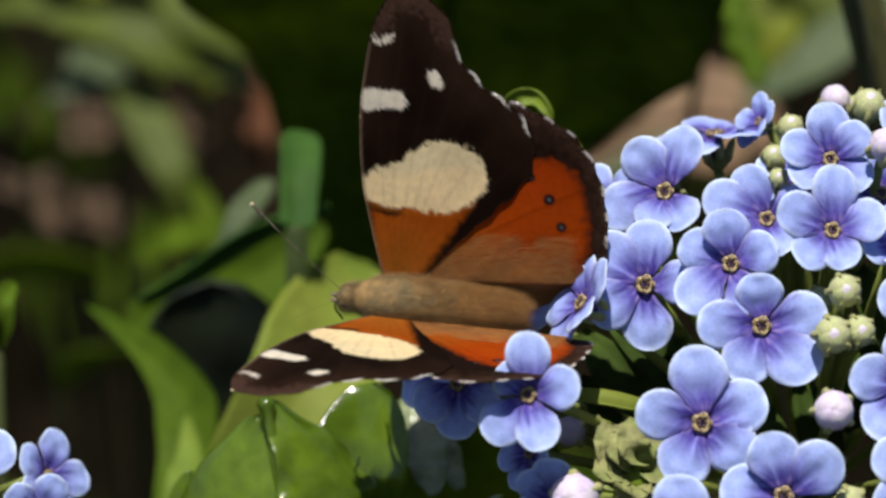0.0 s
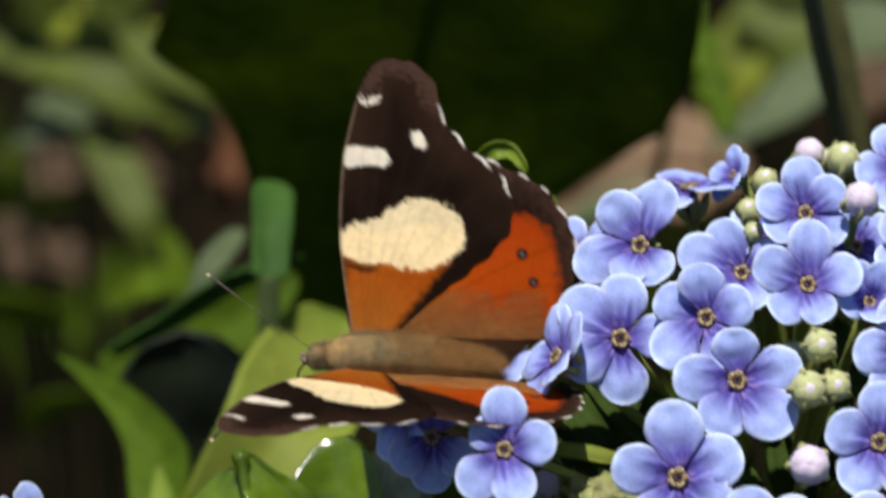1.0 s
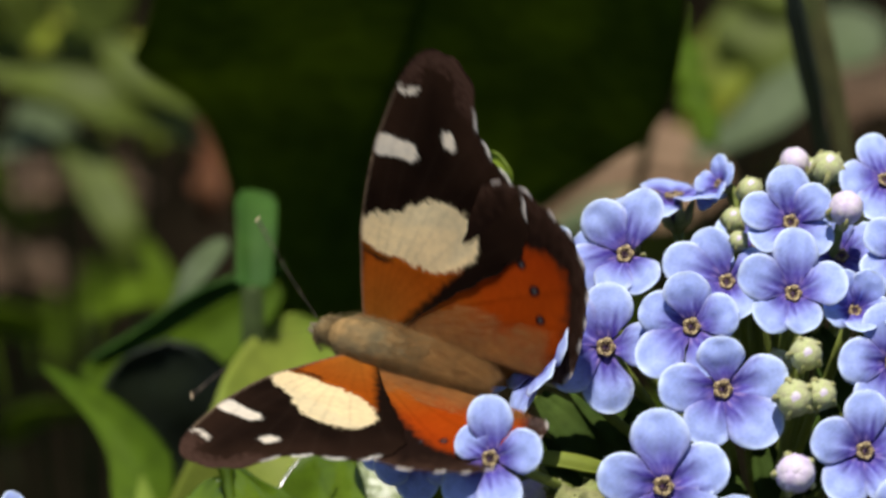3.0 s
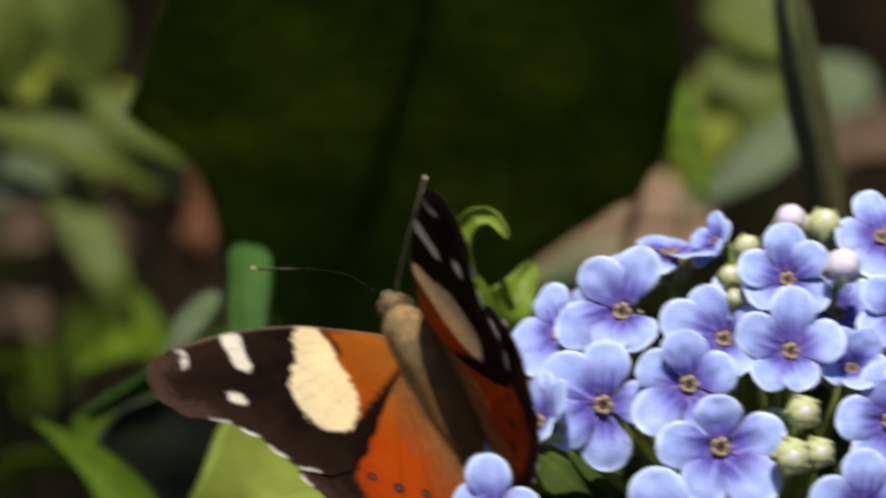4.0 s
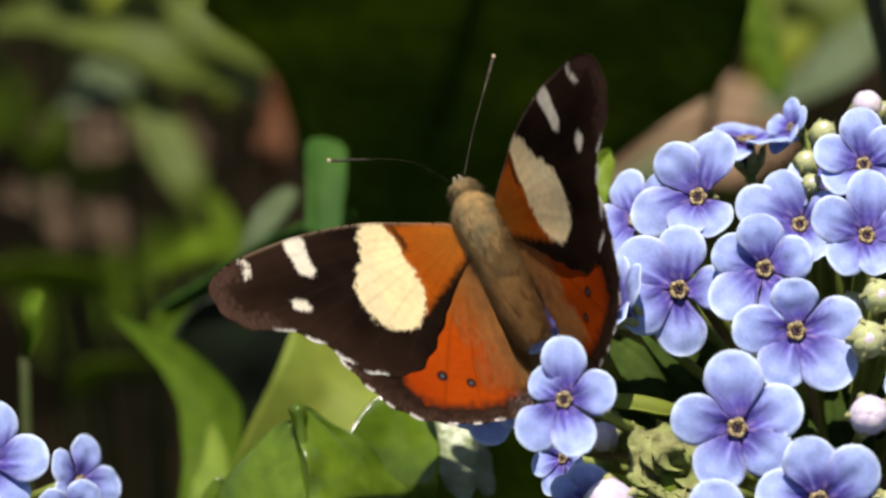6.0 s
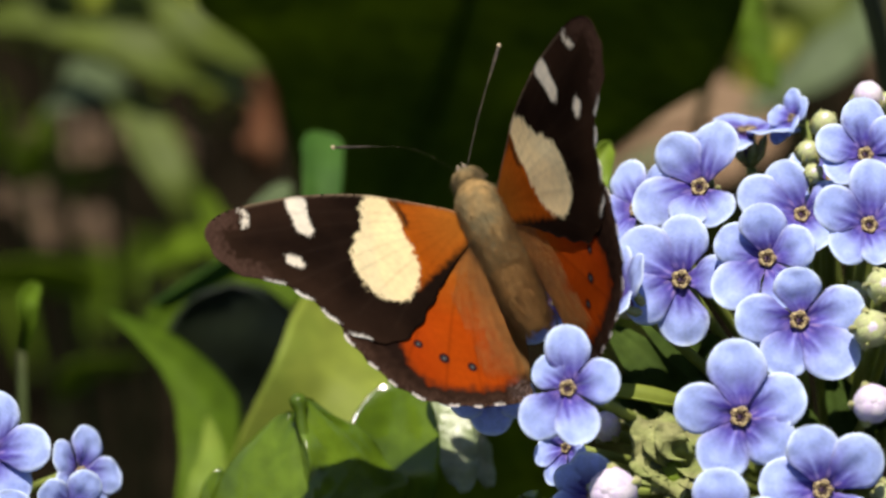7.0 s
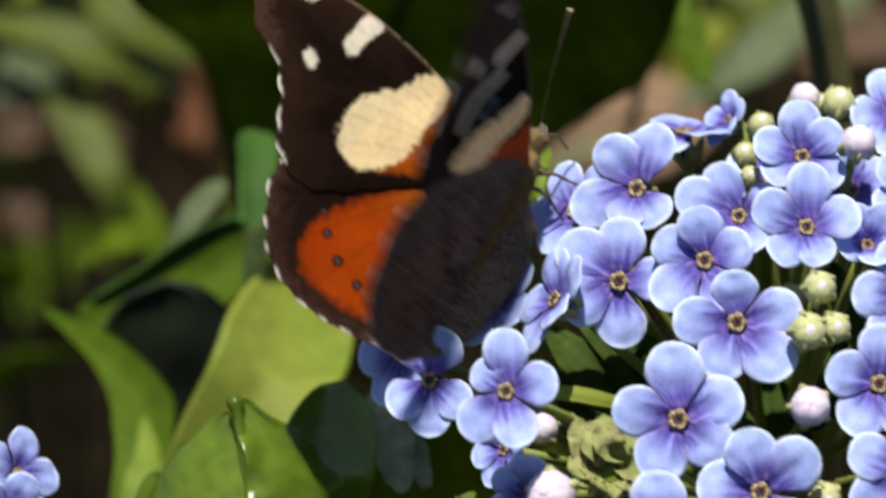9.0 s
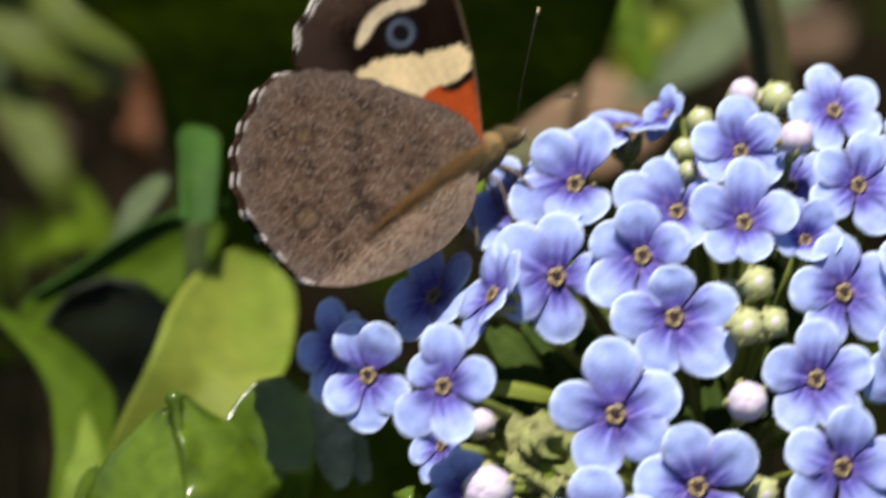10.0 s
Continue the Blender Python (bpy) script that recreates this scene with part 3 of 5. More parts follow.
# ---- the big ribbed leaves of the plants behind ----
behind = thing("broad_leaved_plant", foot(*at(800, 500, -230)), "broad-leaved plant with thick ribbed leaves in shade", "plant")
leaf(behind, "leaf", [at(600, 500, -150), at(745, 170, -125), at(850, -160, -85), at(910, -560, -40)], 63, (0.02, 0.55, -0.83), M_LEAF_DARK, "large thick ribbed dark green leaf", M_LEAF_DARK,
     fold=-0.08, ribs=9, rib=0.010, ripple=3.0, thick=0.8, n=44, m=54, blunt=0.5, base=0.12, swell=1.0, seed=3)
# bright strip added where sun catches the rim of the large leaf
leaf(behind, "leaf", [at(1275, -90, -142), at(1296, 10, -138), at(1318, 90, -134), at(1350, 165, -130)], 4.4, (0.2, 0.5, 0.85), M_LEAF_FRESH, "added strip for the sunlit wavy rim of the large leaf", None, fold=0.3, ripple=1.2, thick=0.4, n=20, m=8, wavy=4, blunt=0.5, base=0.3)
stalk(behind, "leaf_stalk", at(1275, -90, -142), 0.8)
stalk(behind, "leaf_stalk", at(600, 500, -150), 4)

near = thing("ribbed_leaf_plant", foot(*at(480, 900, -120)), "plant with glossy yellow-green ribbed leaves", "plant")
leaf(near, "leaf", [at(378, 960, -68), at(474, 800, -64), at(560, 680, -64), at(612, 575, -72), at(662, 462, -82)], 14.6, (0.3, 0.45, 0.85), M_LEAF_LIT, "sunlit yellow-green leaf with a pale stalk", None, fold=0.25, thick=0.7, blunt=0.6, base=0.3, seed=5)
leaf(near, "leaf", [at(318, 1010, -72), at(336, 890, -72), at(352, 800, -74), at(345, 715, -79), at(275, 620, -85), at(160, 540, -94)], 7.6, (-0.3, 0.45, 0.85), M_LEAF_FRESH, "bright green tapering leaf", None, fold=0.3, thick=0.6, blunt=0.55, base=0.55, taper=0.8, seed=6)
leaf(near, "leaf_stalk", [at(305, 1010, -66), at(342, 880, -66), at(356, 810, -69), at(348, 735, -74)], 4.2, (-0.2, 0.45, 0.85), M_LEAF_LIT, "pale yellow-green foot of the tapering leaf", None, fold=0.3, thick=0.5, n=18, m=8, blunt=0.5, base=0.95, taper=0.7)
# dark blade that stands in for the shadowed hollow between the leaves
leaf(near, "leaf", [at(470, 800, -98), at(425, 720, -94), at(398, 620, -90), at(388, 500, -86)], 17.5, (0.1, -0.75, 0.62), M_LEAF_SHADE_TINT, "leaf with blue-black shade put into its colour", None, fold=0.1, thick=0.6, blunt=0.62, base=0.3, seed=7)
leaf(near, "leaf", [at(240, 580, -104), at(370, 535, -100), at(470, 485, -98), at(590, 400, -98)], 8.5, (0.1, 0.3, 0.95), M_LEAF_FRESH, "bright green leaf behind the shade-coloured one", None, fold=0.2, thick=0.5, blunt=0.5, base=0.5, seed=18)
leaf(near, "leaf", [at(260, 540, -95), at(350, 490, -90), at(470, 415, -85), at(600, 370, -82)], 3.4, (0.1, -0.75, 0.55), M_LEAF_MID, "long arching green leaf", None, fold=0.2, thick=0.5, blunt=0.5, base=0.5, seed=8)
leaf(near, "leaf", [at(545, 400, -70), at(548, 340, -72), at(550, 290, -74), at(548, 232, -78)], 4.8, (0.15, 0.5, 0.85), M_LEAF_MID, "short upright green leaf", None, fold=0.25, thick=0.5, blunt=0.8, base=0.8, seed=9)
leaf(near, "leaf", [at(400, 440, -100), at(440, 380, -100), at(490, 320, -104)], 3.6, (-0.2, 0.5, 0.85), M_LEAF_GREY, "grey-green narrow leaf", None, fold=0.2, thick=0.5, n=16, seed=10)
# curled glossy leaf under the butterfly: two flaps that meet in a ridge with a knobbed tip
curled = leaf(near, "leaf", [at(430, 1080, -24), at(438, 960, -22), at(456, 850, -22), at(497, 728, -23.5)], 15, (-0.38, 0.45, 0.8), M_LEAF, "curled glossy bright green leaf", None, fold=-0.18, crease=2.0, ripple=0.35, thick=0.4, n=32, m=24, blunt=0.5, base=0.95, taper=0.5, seed=11, wavy=2.2)
flap = blade([at(665, 1080, -25), at(628, 930, -22.5), at(596, 820, -21.5), at(512, 702, -22)], 12.5, (0.30, 0.55, 0.8), fold=-0.12, crease=1.6, ripple=0.55, thick=0.4, n=36, m=28, blunt=0.45, base=0.9, taper=0.58, seed=15, wavy=3.6)
part("flap", mesh_of("flap", *shifted(flap, near.location), M_LEAF), curled, "wet glossy folded side of the leaf")
ridge = [at(556, 1060, -23), at(543, 940, -21.5), at(525, 810, -21), at(512, 730, -21), at(507, 696, -21)]
part("midrib", mesh_of("midrib", *shifted(tube([VIEW @ (p * MM) for p in spline(ridge, 20)], [0.00055] * 13 + [0.00055, 0.0006, 0.00065, 0.0008, 0.0009, 0.00095, 0.0008, 0.0003], 10), near.location), M_LEAF), curled)
leaf(near, "leaf", [at(395, 1080, -34), at(372, 960, -32), at(362, 880, -31), at(368, 828, -31)], 4.0, (-0.5, 0.4, 0.75), M_LEAF, "curled glossy bright green leaf", None, fold=0.3, thick=0.4, n=18, m=10, blunt=0.6, base=0.8, taper=0.6, seed=16)
leaf(near, "leaf", [at(660, 1020, -30), at(665, 910, -27), at(675, 800, -25), at(695, 670, -26)], 10, (0.05, 0.6, 0.8), M_LEAF, "curled glossy bright green leaf", M_LEAF, fold=0.2, ripple=0.6, thick=0.45, n=30, m=24, blunt=0.6, base=0.8, seed=12)
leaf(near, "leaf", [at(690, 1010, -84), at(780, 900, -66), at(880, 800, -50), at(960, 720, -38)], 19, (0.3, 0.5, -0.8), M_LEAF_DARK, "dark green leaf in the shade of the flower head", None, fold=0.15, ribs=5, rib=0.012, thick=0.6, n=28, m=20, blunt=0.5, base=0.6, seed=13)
for a in ((395, 960, -68), (325, 1010, -72), (440, 830, -112), (545, 400, -70), (400, 440, -100), (430, 1080, -24), (660, 1020, -30), (690, 1010, -84)):
    stalk(near, "leaf_stalk", at(*a), 1.6)

# young curled shoot that stands behind the butterfly
leaf(plant, "shoot", [at(985, 430, -34), at(975, 370, -28), at(965, 315, -26), at(945, 262, -26)], 4.2, (-0.25, 0.5, 0.8), M_SHOOT, "small bright green leaf with a curled tip", None, fold=0.35, thick=0.3, n=18, m=10, blunt=0.4, base=0.8, taper=0.55)
leaf(plant, "shoot", [at(985, 400, -32), at(1010, 340, -29), at(1035, 295, -29), at(1062, 250, -31)], 5.0, (0.25, 0.5, 0.8), M_SHOOT, "small bright green leaf", None, fold=0.5, ripple=0.5, thick=0.3, n=22, m=12, blunt=0.45, base=0.7, taper=0.7, wavy=2.5)
curl = [at(948, 285, -26), at(933, 232, -25), at(934, 194, -25), at(956, 168, -24), at(984, 166, -24), at(1004, 186, -23), at(1016, 208, -23)]
leaf(plant, "tendril", curl, 2.3, (-0.3, -0.2, 0.9), M_SHOOT, "curled yellow-green leaf tip", None, fold=0.5, thick=0.35, n=26, m=8, blunt=0.3, base=0.9, taper=0.5)

# wet bract under the butterfly's tail
leaf(plant, "bract", [at(805, 870, -26), at(785, 790, -29), at(760, 685, -34)], 5.4, (0.04, 0.48, 0.88), M_BRACT, "wet shining green bract", None, fold=0.12, ripple=0.5, thick=0.2, n=16, m=12, wavy=4)
leaf(plant, "bract", [at(850, 860, -28), at(822, 800, -30), at(800, 730, -33)], 3.6, (0.10, 0.44, 0.88), M_BRACT, "wet shining green bract", None, fold=0.12, ripple=0.4, thick=0.2, n=14, m=10, wavy=3, seed=4)

# ---- second flower head, low beside the leaves ----
hub2 = at(-60, 930, -40)
plant2 = thing("flowering_plant", foot(hub2.x, hub2.y - 60, hub2.z - 20), "garden plant with a low head of pale blue flowers", "flowering plant")
for i, (x, y, w, way, spin, radius, cup) in enumerate([(-40, 800, -8, (0.15, 0.1), 80, 105, 8), (122, 838, -16, (0.80, 0.15), 80, 84, 10), (104, 905, -10, (0.5, -0.1), 60, 78, 12),
                                                       (-150, 730, -14, (-0.2, 0.3), 40, 100, 8), (-140, 900, -8, (0, -0.1), 20, 100, 8), (10, 960, -8, (0.2, -0.3), 20, 100, 8)]):
    flower(plant2, hub2, at(x, y, w), way, *even(spin, radius), cup, 40 + i)
stalk(plant2, "flower_stem", hub2, 3)
leaf(plant2, "leaf", [at(18, 620, -60), at(30, 570, -58), at(28, 530, -58), at(45, 498, -62)], 2.4, (0.3, 0.4, 0.85), M_LEAF_FRESH, "small curled green leaf", None, fold=0.45, thick=0.3, n=16, m=8)
stalk(plant2, "leaf_stalk", at(18, 620, -60), 0.7)

# ---- the undergrowth behind, far out of focus ----
def bush(name, spot, label, leaves):
    ob = thing(name, foot(*at(*spot)), label, "plant")
    for i, (ctrl, width, facing, mat) in enumerate(leaves):
        pts = [at(*c) for c in ctrl]
        leaf(ob, "leaf", pts, width, facing, mat, "", None, fold=0.15, thick=0.5, n=14, m=6, seed=20 + i)
        stalk(ob, "leaf_stalk", pts[0], 0.55)
    return ob


UPF = (0.0, 0.6, 0.8)
bush("leafy_plant", (200, 300, -330), "leafy green plant out of focus", [
    (((60, 50, -240), (180, 70, -235), (300, 110, -235), (445, 170, -245)), 9, UPF, M_LEAF_BG),
    (((250, -10, -240), (330, 50, -236), (460, 110, -240)), 8, UPF, M_LEAF_BG),
    (((330, 430, -235), (290, 330, -230), (235, 220, -235), (180, 150, -240)), 7, UPF, M_LEAF_BG),
    (((60, 190, -250), (110, 150, -245), (200, 140, -250)), 9, UPF, M_LEAF_GREY),
    (((-60, 40, -260), (40, 20, -255), (140, 60, -260)), 8, UPF, M_LEAF_BG),
    (((150, 0, -262), (210, 20, -255), (310, 10, -260)), 10, UPF, M_LEAF_BG),
    (((20, 320, -262), (60, 250, -258), (60, 190, -262)), 6, (0.6, -0.2, 0.7), M_LEAF_DARK),
    (((-120, 500, -260), (20, 480, -260), (160, 500, -260)), 9, (0, -0.8, 0.5), M_LEAF_DARK),
    (((80, 700, -230), (130, 650, -225), (240, 640, -230)), 6, (0, -0.8, 0.5), M_LEAF_DARK),
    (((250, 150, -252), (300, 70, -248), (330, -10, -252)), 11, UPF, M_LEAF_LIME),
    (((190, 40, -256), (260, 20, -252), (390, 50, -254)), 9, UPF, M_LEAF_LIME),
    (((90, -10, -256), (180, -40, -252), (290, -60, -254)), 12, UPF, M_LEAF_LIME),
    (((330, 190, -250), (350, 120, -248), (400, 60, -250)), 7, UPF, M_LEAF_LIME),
    (((150, -220, -240), (220, -140, -240), (280, -30, -245)), 14, UPF, M_LEAF_BG),
    (((0, -180, -250), (100, -120, -250), (160, -20, -255)), 14, UPF, M_LEAF_BG),
    (((330, 330, -180), (400, 480, -176), (420, 560, -180)), 6, UPF, M_LEAF_DARK),
    (((240, 470, -170), (310, 430, -168), (390, 420, -172)), 5, UPF, M_LEAF_DARK),
])
bush("leafy_plant", (1400, 150, -300), "leafy plant with grey-green leaves out of focus", [
    (((1300, 190, -215), (1390, 140, -212), (1470, 80, -214), (1560, 0, -220)), 7.5, UPF, M_LEAF_GREY),
    (((1370, 90, -260), (1400, 10, -255), (1430, -90, -260)), 14, UPF, M_LEAF_BG),
    (((1450, -60, -260), (1530, -10, -260), (1640, -20, -260)), 12, UPF, M_LEAF_GREY),
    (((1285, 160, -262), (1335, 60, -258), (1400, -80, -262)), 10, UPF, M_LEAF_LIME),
    (((1340, -160, -260), (1430, -130, -260), (1500, -150, -260)), 16, UPF, M_LEAF_BG),
    (((1030, 330, -228), (1130, 290, -224), (1240, 262, -228)), 6, UPF, M_LEAF_GREY),
    # dark blade laid in as the shadow across the tan dead leaf
    (((985, 262, -170), (1040, 238, -168), (1140, 205, -170)), 4, (0.1, -0.8, 0.6), M_LEAF_DARK),
])
bush("grass_clump", (1600, 300, -120), "clump of tall grass-like blades", [
    # left blade: its shade is put into the colour
    (((1580, 420, -80), (1550, 150, -76), (1510, -60, -74), (1478, -260, -74)), 3.8, (-0.85, -0.3, 0.4), M_LEAF_SHADE_TINT),
    (((1622, 420, -84), (1587, 150, -82), (1546, -60, -80), (1512, -260, -80)), 3.4, (0.7, -0.3, 0.6), M_STEM),
])


def litter(name, ctrl, width, facing, mat, label, seed):
    pts = [at(*c) for c in ctrl]
    vf = blade(pts, width, facing, fold=0.25, thick=0.6, n=16, m=8, seed=seed, ripple=2)
    c = sum(vf[0], Vector()) / len(vf[0])
    ob = new(name, mesh_of(name, *shifted(vf, c), mat))
    ob.location = c
    vein = tube([VIEW @ (p * MM) - c + Vector((0, 0, 0.0006)) for p in spline(pts, 10)], 0.0007, 6)
    part("midrib", mesh_of("midrib", *vein, mat), ob)
    return tagged(ob, label, "dead leaf", "fallen leaves")


litter("dead_leaf", ((1010, 300, -235), (1100, 245, -230), (1205, 222, -230), (1350, 235, -235)), 22, UPF, M_DEAD_SUN_TINT, "curled tan dead leaf on the ground", 1)
litter("dead_leaf", ((435, 320, -260), (435, 250, -255), (430, 140, -260)), 5, UPF, M_RUST, "rust-brown dead leaf among the stems", 2)
litter("dead_leaf", ((-40, 330, -300), (60, 380, -300), (200, 430, -300)), 9, UPF, M_DEAD, "tan dead leaf on the ground", 3)
litter("dead_leaf", ((10, 230, -310), (120, 240, -305), (340, 270, -310)), 9, UPF, M_DEAD, "tan dead leaf on the ground", 4)
litter("dead_leaf", ((1480, 110, -300), (1560, 90, -300), (1700, 50, -300)), 13, UPF, M_DEAD, "tan dead leaf on the ground", 5)


# low dark growth that covers the soil, past counting
rng = random.Random(11)
pieces = []
for _ in range(260):
    x, y = rng.uniform(-0.35, 0.35), rng.uniform(0.05, 0.75)
    h = rng.uniform(0.0, 0.05)
    c = VIEW.inverted() @ Vector((x, y, h)) * 1000
    a = rng.uniform(0, 6.28)
    ln = rng.uniform(9, 24)
    d = Vector((math.cos(a), 0.5 * math.sin(a), rng.uniform(-0.4, 0.6)))
    pieces.append(blade([c - d * ln, c + Vector((0, 0.2, 0.1)) * ln * 0.3, c + d * ln], rng.uniform(5, 12), (rng.uniform(-0.5, 0.5), rng.uniform(-0.9, 0.3), 0.6), n=6, m=4, thick=0.4, seed=rng.uniform(0, 99)))
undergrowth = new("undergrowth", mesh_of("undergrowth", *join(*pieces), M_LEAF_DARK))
tagged(undergrowth, "low dark green leaves covering the soil", "undergrowth", kind="stuff")

# ---- butterfly ----
def rounded(poly, times=3):
    p = np.array(poly, float)
    for _ in range(times):
        q = np.roll(p, -1, axis=0)
        p = np.stack([0.75 * p + 0.25 * q, 0.25 * p + 0.75 * q], 1).reshape(-1, 2)
    return p


def signed(pts, poly):
    """Signed distance of points to a closed outline (negative inside), the nearest outline point and its run along it."""
    a, b = poly, np.roll(poly, -1, axis=0)
    d = b - a
    ln = np.hypot(d[:, 0], d[:, 1])
    run = np.concatenate([[0], np.cumsum(ln)[:-1]])
    best = np.full(len(pts), 1e9)
    near = np.zeros_like(pts)
    arc = np.zeros(len(pts))
    inside = np.zeros(len(pts), bool)
    for i in range(len(a)):
        t = np.clip(((pts - a[i]) @ d[i]) / max(ln[i] ** 2, 1e-9), 0, 1)
        q = a[i] + t[:, None] * d[i]
        e = np.hypot(*(pts - q).T)
        m = e < best
        best[m], near[m], arc[m] = e[m], q[m], run[i] + t[m] * ln[i]
        cross = ((a[i, 1] > pts[:, 1]) != (b[i, 1] > pts[:, 1]))
        xs = a[i, 0] + (pts[:, 1] - a[i, 1]) / (b[i, 1] - a[i, 1] + 1e-12) * d[i, 0]
        inside ^= cross & (pts[:, 0] < xs)
    return np.where(inside, -best, best), near, arc


def lean(poly, degrees):
    c, s = math.cos(radians(degrees)), math.sin(radians(degrees))
    return [(a * c + b * s, a * s - b * c) for a, b in poly]


# outlines in millimetres: x out along the wing, y forwards across it
FORE = rounded([(-1, -0.6), (0, 1.5), (3.4, 2.9), (7.2, 4.4), (10, 5.3), (14, 6.2), (18, 6.8), (22, 6.95), (25.4, 6.9), (27.9, 6.4), (29.4, 5.4), (29.9, 3.8), (29.6, 1.6), (28.6, -0.3),
                (26.8, -1.2), (24.9, -2.0), (23.7, -3.2), (22.8, -4.5), (21.9, -5.7), (21.2, -7.4), (20.5, -9.0), (18.9, -10.5), (17.1, -11.3), (15.2, -11.6), (13.6, -11.2), (11.5, -9.9), (9, -8.0), (4.5, -4.6), (0, -2)], 3)
HIND = rounded([(-0.5, 1.4), (3, 2.2), (6, 1.0), (9.5, -1.2), (13, -3.3), (16.6, -6.0), (18.8, -9.0), (19.4, -11.6), (18.7, -13.5), (17.7, -15.4), (17.0, -17.0), (15.7, -18.6), (14.1, -19.8), (12.1, -20.8), (9.9, -21.4), (7, -21.7),
                (3.4, -21.5), (0.9, -21.2), (-1.4, -18.4), (-3.4, -14), (-4.6, -9), (-4.2, -5), (-2, -1.5)], 3)
CREAM = rounded([(9.8, 5.6), (11.2, 4.2), (12.3, 2.0), (14.3, 0.6), (15.7, -1.8), (15.8, -4.3), (14.7, -6.3), (12.5, -7.6), (10.3, -6.5), (8.5, -4.5), (8.0, -1.6), (8.1, 0.3), (7.6, 2.0), (7.9, 4.4), (8.6, 5.4)], 1)
CREAM_LOW = rounded([(9.8, 5.2), (11.0, 4.0), (11.2, 2.0), (11.9, -0.6), (13.0, -2.4), (13.6, -4.4), (13.4, -6.4), (12.3, -7.4), (10.3, -6.5), (8.5, -4.5), (8.0, -1.6), (8.1, 0.3), (7.6, 2.0), (7.9, 4.4)], 1)
CRESCENT = rounded([(16.0, 3.4), (17.4, 2.6), (18.3, -0.4), (17.9, -2.8), (16.4, -4.8), (15.2, -5.2), (15.6, -3.8), (16.7, -2.2), (16.9, -0.2), (16.3, 1.6)], 2)
BASAL = rounded([(8.3, 4.0), (7.9, 1.8), (8.4, 0.3), (8.9, -4.6), (11.2, -6.9), (6, -4.4), (1, -2.0), (-1, -1.0), (-1, 1.4), (4, 3.2)], 2)
COSTAL = rounded([(17.9, 7.0), (19.1, 7.0), (19.6, 4.9), (19.8, 2.9), (18.9, 1.9), (17.9, 2.3), (17.7, 4.4), (16.8, 6.2)], 2)
DOT = rounded([(22.5, 0.9), (22.6, -0.5), (21.1, -1.4), (20.6, -0.2)], 2)
APEX = rounded([(24.9, 6.9), (24.4, 6.0), (25.1, 5.2), (25.5, 4.3), (24.4, 4.8), (24.0, 6.4)], 1)
NOTCH = rounded([(8.4, 5.4), (7.0, 4.2), (6.5, 1.4), (7.8, 0.3), (8.4, 1.6)], 2)
FIELD = rounded([(-0.5, -1.0), (4.5, -3.8), (8.3, -7.4), (12.0, -12.0), (13.2, -14.6), (12.7, -17.2), (10.8, -18.8), (7.2, -19.5), (4, -19.5), (0.6, -18.0), (-0.4, -12)], 2)
SPOTS = [(12.8, -12.1), (11.36, -13.94), (9.08, -15.78), (6.18, -16.9)]
DASHES = [(24.9, -2.1), (23.0, -4.5), (21.4, -7.3), (19.3, -10.0)]


def blend(c, colour, mask):
    return c * (1 - mask[:, None]) + np.array(colour) * mask[:, None]


def soft(d, width=0.25):
    return np.clip(0.5 - d / width, 0, 1)


def wob(pts, f, seed):
    return np.array([noise.noise(Vector((x * f, y * f, seed))) for x, y in pts])


def veins(pts, root, tips, width):
    """1 on the veins, which fan out from the wing's root."""
    v = np.zeros(len(pts))
    for tx, ty in tips:
        a, b = np.array(root), np.array((tx, ty))
        d = b - a
        t = np.clip(((pts - a) @ d) / (d @ d), 0, 1)
        bow = (np.sin(t * math.pi) * 0.6)[:, None] * np.array((-d[1], d[0])) / np.hypot(*d)
        v = np.maximum(v, np.exp(-(np.hypot(*(pts - (a + t[:, None] * d + bow)).T) / width) ** 2))
    return v


